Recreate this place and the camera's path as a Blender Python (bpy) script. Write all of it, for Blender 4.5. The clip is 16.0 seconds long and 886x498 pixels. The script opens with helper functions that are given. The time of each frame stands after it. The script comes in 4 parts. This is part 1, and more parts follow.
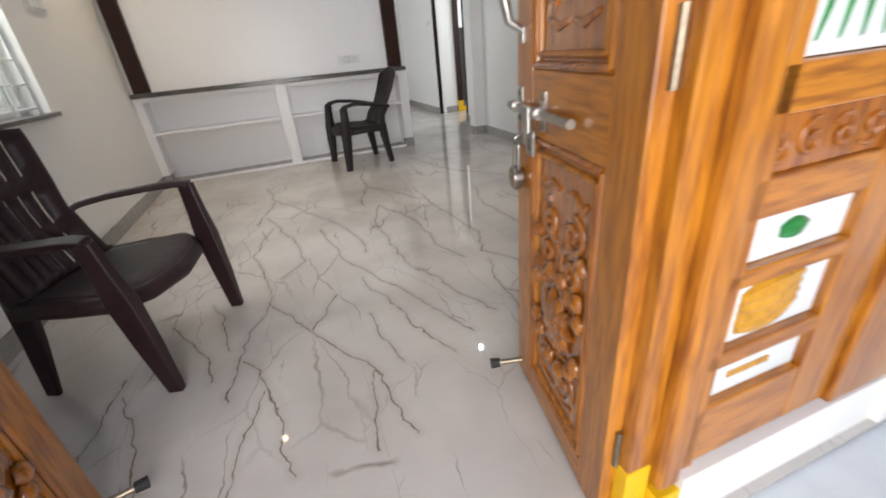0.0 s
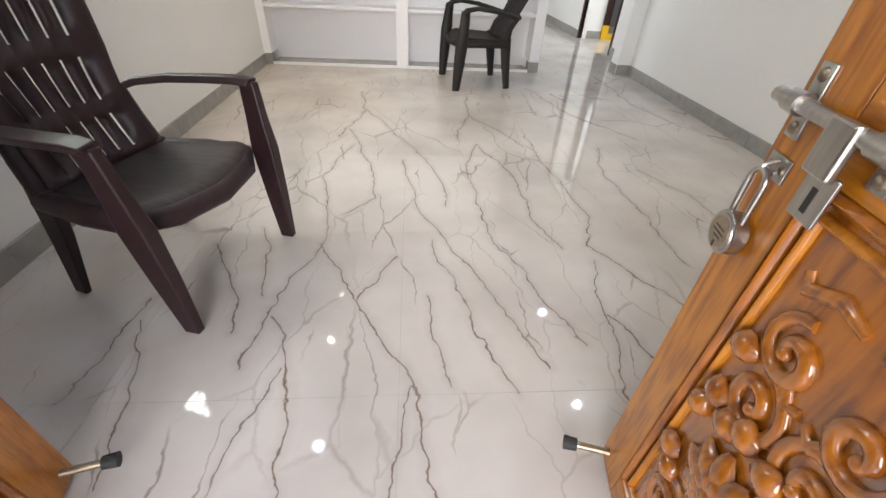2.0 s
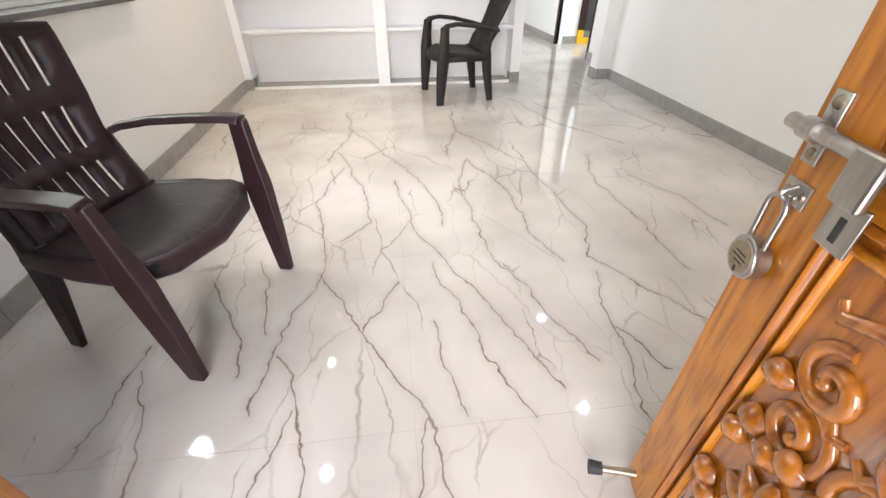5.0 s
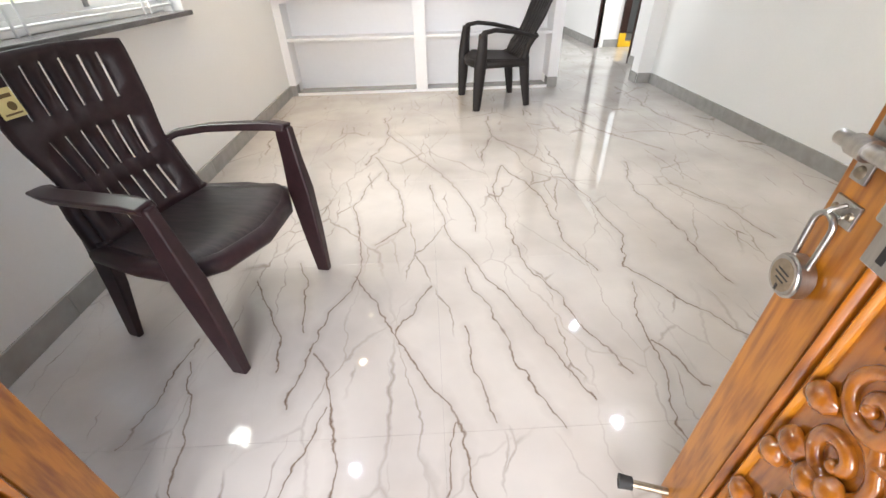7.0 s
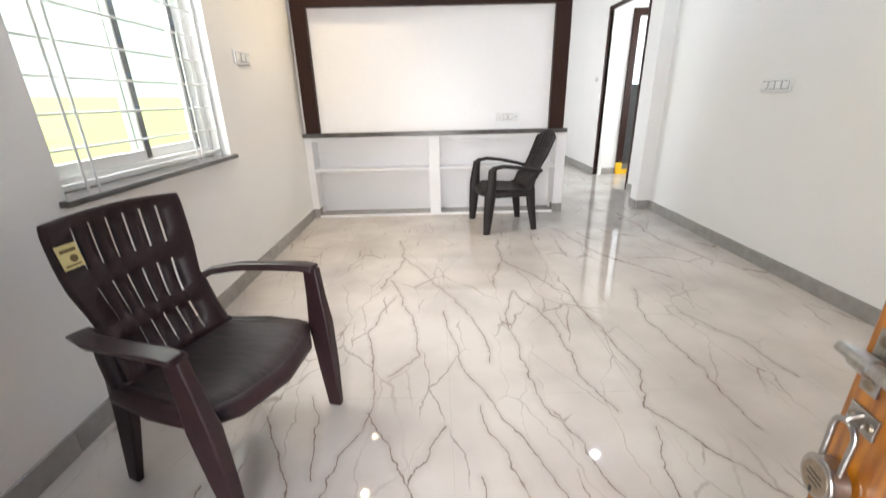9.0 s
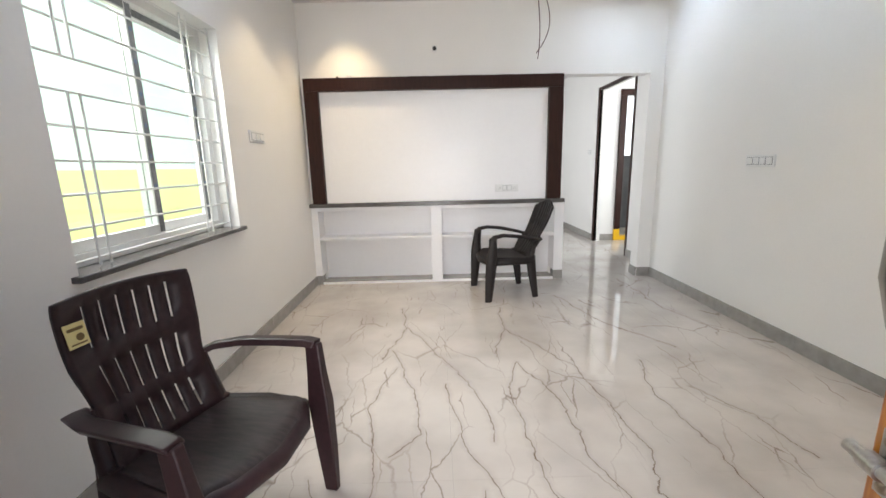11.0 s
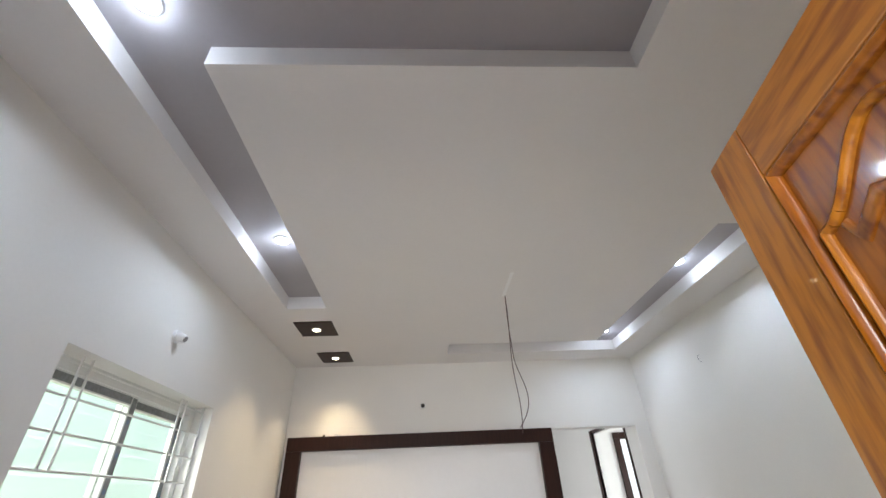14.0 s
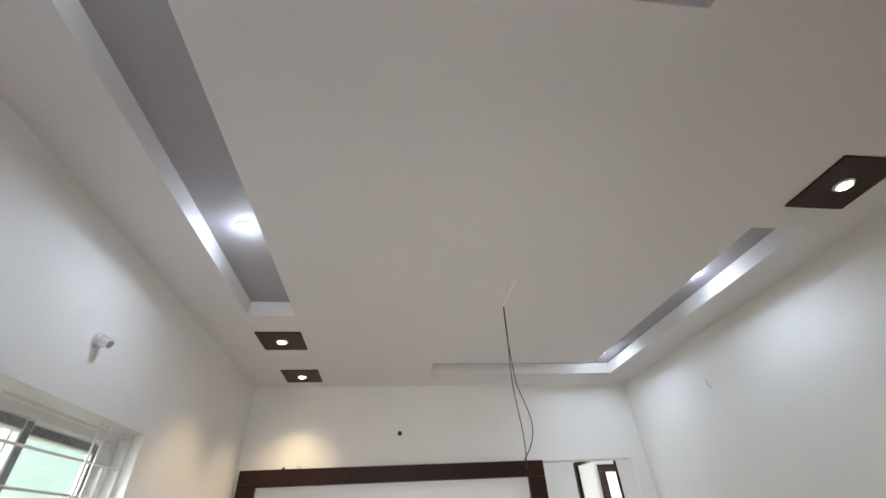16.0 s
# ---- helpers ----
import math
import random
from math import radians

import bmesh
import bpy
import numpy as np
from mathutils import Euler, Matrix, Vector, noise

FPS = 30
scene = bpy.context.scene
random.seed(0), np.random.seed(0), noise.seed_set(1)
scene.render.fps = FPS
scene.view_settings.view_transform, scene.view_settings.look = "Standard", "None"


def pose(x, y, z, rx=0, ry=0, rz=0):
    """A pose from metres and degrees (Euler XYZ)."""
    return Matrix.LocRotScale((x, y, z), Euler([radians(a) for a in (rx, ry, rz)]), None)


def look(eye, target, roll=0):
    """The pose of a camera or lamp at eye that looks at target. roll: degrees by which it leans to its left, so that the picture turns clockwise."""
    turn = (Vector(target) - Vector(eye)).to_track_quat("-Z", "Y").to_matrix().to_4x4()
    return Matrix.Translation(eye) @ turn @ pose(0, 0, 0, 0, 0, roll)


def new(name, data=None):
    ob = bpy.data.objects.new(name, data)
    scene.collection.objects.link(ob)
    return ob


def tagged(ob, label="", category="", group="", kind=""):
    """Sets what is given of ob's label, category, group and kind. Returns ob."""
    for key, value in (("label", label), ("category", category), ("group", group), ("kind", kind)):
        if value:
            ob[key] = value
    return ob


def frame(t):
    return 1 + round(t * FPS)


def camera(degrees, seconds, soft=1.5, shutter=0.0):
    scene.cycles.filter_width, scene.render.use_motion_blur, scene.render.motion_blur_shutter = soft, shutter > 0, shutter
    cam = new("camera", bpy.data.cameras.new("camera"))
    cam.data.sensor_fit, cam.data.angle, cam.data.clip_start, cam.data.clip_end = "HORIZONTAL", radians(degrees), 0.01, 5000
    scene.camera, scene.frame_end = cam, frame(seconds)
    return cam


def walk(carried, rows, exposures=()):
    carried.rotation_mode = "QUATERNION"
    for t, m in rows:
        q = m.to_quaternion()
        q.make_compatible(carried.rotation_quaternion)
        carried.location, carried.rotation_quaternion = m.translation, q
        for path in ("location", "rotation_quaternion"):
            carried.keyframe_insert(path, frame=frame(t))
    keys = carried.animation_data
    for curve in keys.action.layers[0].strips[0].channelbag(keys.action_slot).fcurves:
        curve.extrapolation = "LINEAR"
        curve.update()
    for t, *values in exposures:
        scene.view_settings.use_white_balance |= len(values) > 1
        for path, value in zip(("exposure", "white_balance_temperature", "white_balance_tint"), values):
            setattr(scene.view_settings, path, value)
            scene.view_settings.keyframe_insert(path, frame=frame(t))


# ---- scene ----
cam = camera(95.0, 16.0, shutter=0.4)
PATH = [
    (0, (1.333, -0.375, 1.025), (1.897, 1.329, 0.142), -5.5),
    (0.5, (1.316, -0.172, 0.995), (1.699, 1.506, -0.024), -3.8),
    (1, (1.34, 0.016, 1.001), (1.656, 1.626, -0.144), -0.8),
    (1.5, (1.385, 0.084, 0.997), (1.595, 1.67, -0.202), 1.7),
    (2, (1.416, 0.106, 1.01), (1.57, 1.7, -0.188), 3.3),
    (2.5, (1.413, 0.112, 1.007), (1.545, 1.709, -0.19), 3.4),
    (3, (1.406, 0.13, 1.021), (1.577, 1.745, -0.146), 3.3),
    (5.5, (1.378, 0.154, 1.046), (1.566, 1.772, -0.115), -0.6),
    (6, (1.384, 0.138, 1.051), (1.539, 1.769, -0.097), -0.8),
    (6.5, (1.387, 0.133, 1.064), (1.48, 1.767, -0.085), -1.4),
    (7, (1.375, 0.142, 1.065), (1.418, 1.778, -0.085), -1.7),
    (7.5, (1.354, 0.149, 1.022), (1.387, 1.776, -0.14), -1.4),
    (8, (1.345, 0.165, 1.041), (1.365, 1.856, -0.028), -1.2),
    (8.5, (1.351, 0.159, 1.075), (1.37, 1.938, 0.163), -1.2),
    (9, (1.348, 0.158, 1.2), (1.369, 2.033, 0.503), -1.3),
    (9.2, (1.349, 0.153, 1.224), (1.372, 2.053, 0.599), -1.2),
    (11.5, (1.341, 0.143, 1.253), (1.364, 2.123, 0.974), -1.4),
    (12, (1.335, 0.137, 1.291), (1.365, 2.137, 1.307), -1.4),
    (12.5, (1.346, 0.081, 1.477), (1.395, 1.994, 2.057), -1.3),
    (13, (1.357, 0.046, 1.504), (1.423, 1.806, 2.451), -1.5),
    (13.5, (1.359, 0.049, 1.526), (1.442, 1.754, 2.567), -2.2),
    (14, (1.367, 0.06, 1.527), (1.473, 1.752, 2.589), -2.8),
    (14.5, (1.367, 0.076, 1.528), (1.489, 1.77, 2.584), -3.1),
    (15, (1.36, 0.122, 1.521), (1.504, 1.813, 2.58), -3.0),
    (15.5, (1.333, 0.253, 1.547), (1.535, 1.906, 2.655), -3.0),
    (16, (1.262, 0.461, 1.614), (1.5, 2.079, 2.766), -3.3),
]
walk(cam, [(t, look(eye, target, roll)) for t, eye, target, roll in PATH],
     exposures=[(0, -0.05), (0.5, 0.0), (1, 0.1), (1.5, 0.3), (2, 0.5), (2.5, 0.62), (3, 0.78), (5.5, 0.95), (7, 0.95), (8.5, 0.9), (9, 0.78),
                (11.5, 0.42), (12, 0.33), (12.5, 0.22), (14, 0.1), (16, 0.06)])

# ---- light ----
world = bpy.data.worlds.new("sky")
scene.world = world
world.use_nodes = True
_nt = world.node_tree
_sky = _nt.nodes.new("ShaderNodeTexSky")
_sky.sky_type = "NISHITA"
_sky.sun_disc = False
_sky.sun_elevation = radians(55)
_sky.sun_rotation = radians(20)
_nt.links.new(_sky.outputs[0], _nt.nodes["Background"].inputs[0])
_nt.nodes["Background"].inputs[1].default_value = 0.13


def lamp(name, kind, at, power, colour, size=0.1, turn=(0, 0, 0), size_y=None, spot=90):
    data = bpy.data.lights.new(name, kind)
    data.energy, data.color = power, colour
    if kind == "AREA":
        data.shape, data.size, data.size_y = "RECTANGLE", size, size_y or size
    elif kind == "SPOT":
        data.shadow_soft_size, data.spot_size, data.spot_blend = size, radians(spot), 0.7
    elif kind == "SUN":
        data.angle = radians(0.6)
    else:
        data.shadow_soft_size = size
    ob = new(name, data)
    ob.matrix_world = pose(*at, *turn)
    return ob


COOL, WARM = (0.70, 0.83, 1.0), (1.0, 0.78, 0.48)
lamp("sun", "SUN", (3, 8, 9), 2.5, (1.0, 0.95, 0.88), turn=(-36, 0, -20))
# daylight of the open porch behind the camera, and of the living room window
lamp("porch_daylight", "AREA", (0.75, -2.2, 1.5), 150, (1.0, 0.965, 0.955), 2.2, (90, 0, 0), 2.2)
lamp("window_daylight", "AREA", (-0.62, 2.2, 2.38), 62, (1.0, 0.98, 0.95), 1.3, (0, -52, 0), 1.0)
# added fill lamp that brightens the back room; no window stands here
lamp("back_room_fill", "AREA", (0.35, 6.6, 1.5), 34, (0.90, 0.95, 1.0), 1.6, (0, -90, 0), 1.5)
# invented fill inside the side room, whose east wall has no opening
lamp("side_room_fill", "AREA", (5.45, 5.6, 1.6), 30, (0.9, 0.96, 1.0), 1.0, (0, 90, 0), 1.0)
CEIL_LAMP = 2.902
COVE_LAMPS = [(0.52, 2.163), (0.50, 0.77), (3.20, 2.513), (3.18, 3.885)]
PLATE_LAMPS = [(0.468, 3.377), (0.482, 4.168), (3.27, 1.574)]
for x, y in COVE_LAMPS:
    lamp("cove_light", "POINT", (x, y, CEIL_LAMP), 2.2, COOL, 0.03)
    lamp("cove_downlight", "SPOT", (x, y, 2.908), 13, COOL, 0.035, spot=160)
for x, y in PLATE_LAMPS:
    lamp("plate_light", "SPOT", (x, y, 2.805), 34, WARM, 0.03, spot=95)


# ---- materials ----
def material(name, colour, rough=0.5, metal=0.0, coat=0.0, bump=0.0, scale=40.0, vary=0.08, stretch=(1, 1, 1), random_tint=0.0):
    m = bpy.data.materials.new(name)
    m.use_nodes = True
    nt = m.node_tree
    b = nt.nodes["Principled BSDF"]
    b.inputs["Roughness"].default_value, b.inputs["Metallic"].default_value = rough, metal
    b.inputs["Coat Weight"].default_value, b.inputs["Coat Roughness"].default_value = coat, 0.06
    tc = nt.nodes.new("ShaderNodeTexCoord")
    mp = nt.nodes.new("ShaderNodeMapping")
    mp.inputs["Scale"].default_value = stretch
    nt.links.new(tc.outputs["Object"], mp.inputs[0])
    big, fine = nt.nodes.new("ShaderNodeTexNoise"), nt.nodes.new("ShaderNodeTexNoise")
    big.inputs["Scale"].default_value, fine.inputs["Scale"].default_value = scale * 0.06, scale
    big.inputs["Detail"].default_value = fine.inputs["Detail"].default_value = 4
    for n in (big, fine):
        nt.links.new(mp.outputs[0], n.inputs["Vector"])
    mix = nt.nodes.new("ShaderNodeMath")
    mix.operation = "ADD"
    nt.links.new(big.outputs[0], mix.inputs[0])
    nt.links.new(fine.outputs[0], mix.inputs[1])
    ramp = nt.nodes.new("ShaderNodeMapRange")
    ramp.inputs[1].default_value, ramp.inputs[2].default_value = 0.7, 1.3
    ramp.inputs[3].default_value, ramp.inputs[4].default_value = 1 - vary, 1 + vary
    nt.links.new(mix.outputs[0], ramp.inputs[0])
    mul = nt.nodes.new("ShaderNodeVectorMath")
    mul.operation = "SCALE"
    mul.inputs[0].default_value = colour
    nt.links.new(ramp.outputs[0], mul.inputs["Scale"])
    out = mul.outputs[0]
    if random_tint:
        oi = nt.nodes.new("ShaderNodeObjectInfo")
        rr = nt.nodes.new("ShaderNodeMapRange")
        rr.inputs[3].default_value, rr.inputs[4].default_value = 1 - random_tint, 1 + random_tint
        nt.links.new(oi.outputs["Random"], rr.inputs[0])
        m2 = nt.nodes.new("ShaderNodeVectorMath")
        m2.operation = "SCALE"
        nt.links.new(out, m2.inputs[0])
        nt.links.new(rr.outputs[0], m2.inputs["Scale"])
        out = m2.outputs[0]
    nt.links.new(out, b.inputs["Base Color"])
    if bump:
        bp = nt.nodes.new("ShaderNodeBump")
        bp.inputs["Strength"].default_value, bp.inputs["Distance"].default_value = bump, 0.002
        nt.links.new(mix.outputs[0], bp.inputs["Height"])
        nt.links.new(bp.outputs[0], b.inputs["Normal"])
    return m


def wood_material(name, dark, light, along="z", rough=0.3, coat=0.4):
    """Varnished teak: long grain bands with fine streaks."""
    m = material(name, light, rough, 0, coat)
    nt = m.node_tree
    b = nt.nodes["Principled BSDF"]
    tc = nt.nodes.new("ShaderNodeTexCoord")
    mp = nt.nodes.new("ShaderNodeMapping")
    mp.inputs["Scale"].default_value = (1, 1, 0.12) if along == "z" else (0.12, 1, 1)
    nt.links.new(tc.outputs["Object"], mp.inputs[0])
    warp = nt.nodes.new("ShaderNodeTexNoise")
    warp.inputs["Scale"].default_value, warp.inputs["Detail"].default_value = 7, 2
    nt.links.new(mp.outputs[0], warp.inputs["Vector"])
    wave = nt.nodes.new("ShaderNodeMath")
    wave.operation = "MULTIPLY"
    wave.inputs[1].default_value = 60
    nt.links.new(warp.outputs[0], wave.inputs[0])
    sine = nt.nodes.new("ShaderNodeMath")
    sine.operation = "SINE"
    nt.links.new(wave.outputs[0], sine.inputs[0])
    streak = nt.nodes.new("ShaderNodeTexNoise")
    streak.inputs["Scale"].default_value, streak.inputs["Detail"].default_value = 90, 5
    nt.links.new(mp.outputs[0], streak.inputs["Vector"])
    comb = nt.nodes.new("ShaderNodeMath")
    comb.operation = "MULTIPLY_ADD"
    comb.inputs[1].default_value = 0.09
    nt.links.new(sine.outputs[0], comb.inputs[0])
    nt.links.new(streak.outputs[0], comb.inputs[2])
    cr = nt.nodes.new("ShaderNodeValToRGB")
    cr.color_ramp.elements[0].position, cr.color_ramp.elements[0].color = 0.28, (*dark, 1)
    cr.color_ramp.elements[1].position, cr.color_ramp.elements[1].color = 0.62, (*light, 1)
    nt.links.new(comb.outputs[0], cr.inputs[0])
    nt.links.new(cr.outputs[0], b.inputs["Base Color"])
    bp = nt.nodes.new("ShaderNodeBump")
    bp.inputs["Strength"].default_value, bp.inputs["Distance"].default_value = 0.12, 0.001
    nt.links.new(streak.outputs[0], bp.inputs["Height"])
    nt.links.new(bp.outputs[0], b.inputs["Normal"])
    return m


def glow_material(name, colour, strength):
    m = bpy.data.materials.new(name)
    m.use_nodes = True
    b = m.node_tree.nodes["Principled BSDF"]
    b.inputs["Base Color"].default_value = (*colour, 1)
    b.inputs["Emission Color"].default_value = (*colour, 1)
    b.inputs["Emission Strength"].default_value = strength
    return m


# veins of the marble slabs, as runs of points on the floor
VEINS_LEFT = [
    [(1.01, 3.65), (1.08, 3.19), (0.95, 2.64)], [(1.08, 3.19), (1.42, 2.48), (1.58, 2.08), (1.58, 1.80)],
    [(1.01, 2.78), (1.21, 2.14), (1.23, 1.85), (1.11, 1.71)], [(1.05, 2.55), (0.96, 2.10), (1.04, 1.69), (1.05, 1.48), (0.94, 1.12), (0.91, 0.87)],
    [(1.04, 1.47), (1.24, 1.16), (1.42, 0.78), (1.49, 0.49)], [(1.24, 1.16), (1.35, 1.41)],
    [(0.95, 1.08), (1.01, 1.01), (1.07, 0.82), (1.12, 0.49)], [(1.04, 0.86), (0.92, 0.49)], [(0.63, 1.49), (0.83, 1.14), (0.85, 1.02)],
    [(0.79, 1.60), (0.91, 1.18)], [(0.54, 1.18), (0.51, 0.94), (0.46, 0.79)], [(0.56, 1.07), (0.65, 0.81), (0.71, 0.54)]]
VEINS_RIGHT = [
    [(1.37, 2.33), (1.45, 1.76), (1.64, 1.35), (1.84, 0.84)], [(1.48, 1.17), (1.49, 0.95), (1.52, 0.78)], [(1.87, 3.57), (1.83, 3.12), (1.71, 2.63)],
    [(1.83, 3.12), (2.18, 2.50), (2.26, 1.72), (2.18, 1.46), (2.44, 1.04)], [(1.82, 2.57), (1.73, 2.20), (1.75, 1.57), (1.97, 0.91)],
    [(1.82, 2.57), (1.98, 2.14), (1.99, 1.65), (2.05, 1.47)], [(2.62, 2.55), (2.52, 2.17), (2.56, 1.32)], [(2.15, 1.38), (2.08, 0.92), (2.02, 0.70)],
    [(2.11, 1.07), (2.20, 0.87)], [(1.50, 1.51), (1.54, 1.32), (1.71, 0.76)], [(2.74, 2.22), (2.88, 1.95), (2.95, 1.62)],
    [(3.30, 4.40), (3.28, 3.52), (3.41, 2.97)], [(2.46, 3.89), (2.64, 3.19), (2.96, 2.69)], [(1.41, 0.79), (1.36, 0.49)]]


def marble_material(x0, x1, y0, y1):
    """The marble of one tile: the net of fine veins and the main veins that cross it."""
    m = bpy.data.materials.new("polished_marble_tile")
    m.use_nodes = True
    nt = m.node_tree
    b = nt.nodes["Principled BSDF"]
    b.inputs["Roughness"].default_value = 0.04
    b.inputs["Specular IOR Level"].default_value = 0.6
    link = nt.links.new

    def math_node(op, a, c=None, clamp=False):
        n = nt.nodes.new("ShaderNodeMath")
        n.operation, n.use_clamp = op, clamp
        for i, v in enumerate((a, c)):
            if v is None:
                continue
            if isinstance(v, (int, float)):
                n.inputs[i].default_value = v
            else:
                link(v, n.inputs[i])
        return n.outputs[0]

    def vec(op, a, c=None, scale=None):
        n = nt.nodes.new("ShaderNodeVectorMath")
        n.operation = op
        link(a, n.inputs[0])
        if c is not None:
            if isinstance(c, tuple):
                n.inputs[1].default_value = c
            else:
                link(c, n.inputs[1])
        if scale is not None:
            if isinstance(scale, (int, float)):
                n.inputs["Scale"].default_value = scale
            else:
                link(scale, n.inputs["Scale"])
        return n

    def noise_node(scale, detail, coords):
        n = nt.nodes.new("ShaderNodeTexNoise")
        n.inputs["Scale"].default_value, n.inputs["Detail"].default_value = scale, detail
        link(coords, n.inputs["Vector"])
        return n

    geo = nt.nodes.new("ShaderNodeNewGeometry")
    flat = vec("MULTIPLY", geo.outputs["Position"], (1, 1, 0)).outputs[0]
    n1, n2 = noise_node(4.5, 3, flat), noise_node(26, 3, flat)
    w1 = vec("SCALE", vec("SUBTRACT", n1.outputs["Color"], (0.5, 0.5, 0.5)).outputs[0], scale=0.12).outputs[0]
    w2 = vec("SCALE", vec("SUBTRACT", n2.outputs["Color"], (0.5, 0.5, 0.5)).outputs[0], scale=0.024).outputs[0]
    p = vec("MULTIPLY", vec("ADD", vec("ADD", flat, w1).outputs[0], w2).outputs[0], (1, 1, 0)).outputs[0]
    near = None
    for run in VEINS_LEFT + VEINS_RIGHT:
        for (ax, ay), (bx, by) in zip(run, run[1:]):
            if max(ax, bx) < x0 - 0.09 or min(ax, bx) > x1 + 0.09 or max(ay, by) < y0 - 0.09 or min(ay, by) > y1 + 0.09:
                continue
            dx, dy = bx - ax, by - ay
            rel = vec("SUBTRACT", p, (ax, ay, 0)).outputs[0]
            k = 1 / (dx * dx + dy * dy)
            t = math_node("MULTIPLY", vec("DOT_PRODUCT", rel, (dx * k, dy * k, 0)).outputs["Value"], 1.0, True)
            comb = nt.nodes.new("ShaderNodeCombineXYZ")
            link(math_node("MULTIPLY", t, dx), comb.inputs[0])
            link(math_node("MULTIPLY", t, dy), comb.inputs[1])
            d = vec("DISTANCE", rel, comb.outputs[0]).outputs["Value"]
            near = d if near is None else math_node("MINIMUM", near, d)
    # the rest of the net, thinner, running the same way
    mp = nt.nodes.new("ShaderNodeMapping")
    mp.inputs["Rotation"].default_value, mp.inputs["Scale"].default_value = (0, 0, radians(-18)), (2.4, 0.9, 1)
    link(p, mp.inputs[0])
    vor = nt.nodes.new("ShaderNodeTexVoronoi")
    vor.feature = "DISTANCE_TO_EDGE"
    vor.inputs["Scale"].default_value = 1.5
    link(mp.outputs[0], vor.inputs["Vector"])
    patch = noise_node(1.7, 2, flat)
    if near is None:
        near = math_node("ADD", patch.outputs[0], 5.0)
    width = math_node("MULTIPLY", n2.outputs[0], 0.0088)
    main = math_node("SUBTRACT", 1.0, math_node("DIVIDE", near, width), True)
    halo = math_node("MULTIPLY", math_node("SUBTRACT", 1.0, math_node("DIVIDE", near, 0.03), True), 0.16)
    web = math_node("SUBTRACT", 1.0, math_node("DIVIDE", vor.outputs["Distance"], 0.012), True)
    web = math_node("MULTIPLY", web, math_node("MULTIPLY", math_node("SUBTRACT", patch.outputs[0], 0.40), 4.0, True))
    # long diagonal cracks, broken into stretches
    mp2 = nt.nodes.new("ShaderNodeMapping")
    mp2.inputs["Rotation"].default_value, mp2.inputs["Scale"].default_value = (0, 0, radians(24)), (3.4, 1.0, 1)
    link(p, mp2.inputs[0])
    vor2 = nt.nodes.new("ShaderNodeTexVoronoi")
    vor2.feature = "DISTANCE_TO_EDGE"
    vor2.inputs["Scale"].default_value = 1.15
    link(mp2.outputs[0], vor2.inputs["Vector"])
    gaps = noise_node(2.6, 3, flat)
    crack = math_node("SUBTRACT", 1.0, math_node("DIVIDE", vor2.outputs["Distance"], math_node("MULTIPLY", n2.outputs[0], 0.026)), True)
    crack = math_node("MULTIPLY", crack, math_node("MULTIPLY", math_node("SUBTRACT", gaps.outputs[0], 0.50), 9.0, True))
    strength = math_node("MULTIPLY", main, math_node("MULTIPLY", n1.outputs[0], 2.0, True))
    vein = math_node("MAXIMUM", math_node("MAXIMUM", strength, halo), math_node("MAXIMUM", math_node("MULTIPLY", web, 0.55), math_node("MULTIPLY", crack, 0.7)))
    base = nt.nodes.new("ShaderNodeValToRGB")
    base.color_ramp.elements[0].position, base.color_ramp.elements[0].color = 0.3, (0.46, 0.42, 0.385, 1)
    base.color_ramp.elements[1].position, base.color_ramp.elements[1].color = 0.62, (0.585, 0.545, 0.505, 1)
    cloud = noise_node(2.2, 6, flat)
    link(cloud.outputs[0], base.inputs[0])
    mix = nt.nodes.new("ShaderNodeMix")
    mix.data_type = "RGBA"
    link(vein, mix.inputs[0])
    link(base.outputs[0], mix.inputs[6])
    mix.inputs[7].default_value = (0.15, 0.095, 0.062, 1)
    link(mix.outputs[2], b.inputs["Base Color"])
    return m


M_WALL = material("white_wall_paint", (0.85, 0.835, 0.81), 0.55, bump=0.06, scale=60, vary=0.012)
M_CEIL = material("white_ceiling_paint", (0.80, 0.775, 0.765), 0.6, bump=0.05, scale=50, vary=0.012)
M_COVE = material("grey_lilac_cove_top", (0.40, 0.375, 0.39), 0.6, bump=0.05, scale=50, vary=0.02)
M_GLOSS = material("white_enamel_paint", (0.89, 0.88, 0.885), 0.35, bump=0.03, scale=30, vary=0.012)
M_SKIRT = material("grey_skirting_tile", (0.33, 0.315, 0.295), 0.25, scale=14, vary=0.16, bump=0.02, random_tint=0.05)
M_SLAB = material("dark_grey_granite", (0.10, 0.092, 0.088), 0.2, scale=160, vary=0.35)
M_BROWN = wood_material("dark_brown_veneer", (0.020, 0.0055, 0.003), (0.030, 0.009, 0.005), rough=0.45, coat=0.05)
M_BROWN.node_tree.nodes["Principled BSDF"].inputs["Specular IOR Level"].default_value = 0.25
M_TEAK = wood_material("varnished_teak", (0.25, 0.072, 0.005), (0.48, 0.175, 0.012))
M_TEAK_X = wood_material("varnished_teak_rail", (0.24, 0.070, 0.005), (0.47, 0.170, 0.012), along="x")
M_CARVE = wood_material("carved_teak", (0.19, 0.050, 0.004), (0.38, 0.120, 0.008), rough=0.22, coat=0.9)
M_STEEL = material("brushed_steel", (0.42, 0.40, 0.375), 0.3, 1.0, scale=200, vary=0.15, bump=0.05, stretch=(1, 1, 0.1))
M_DULL = material("tarnished_brass", (0.33, 0.27, 0.20), 0.4, 1.0, scale=90, vary=0.3)
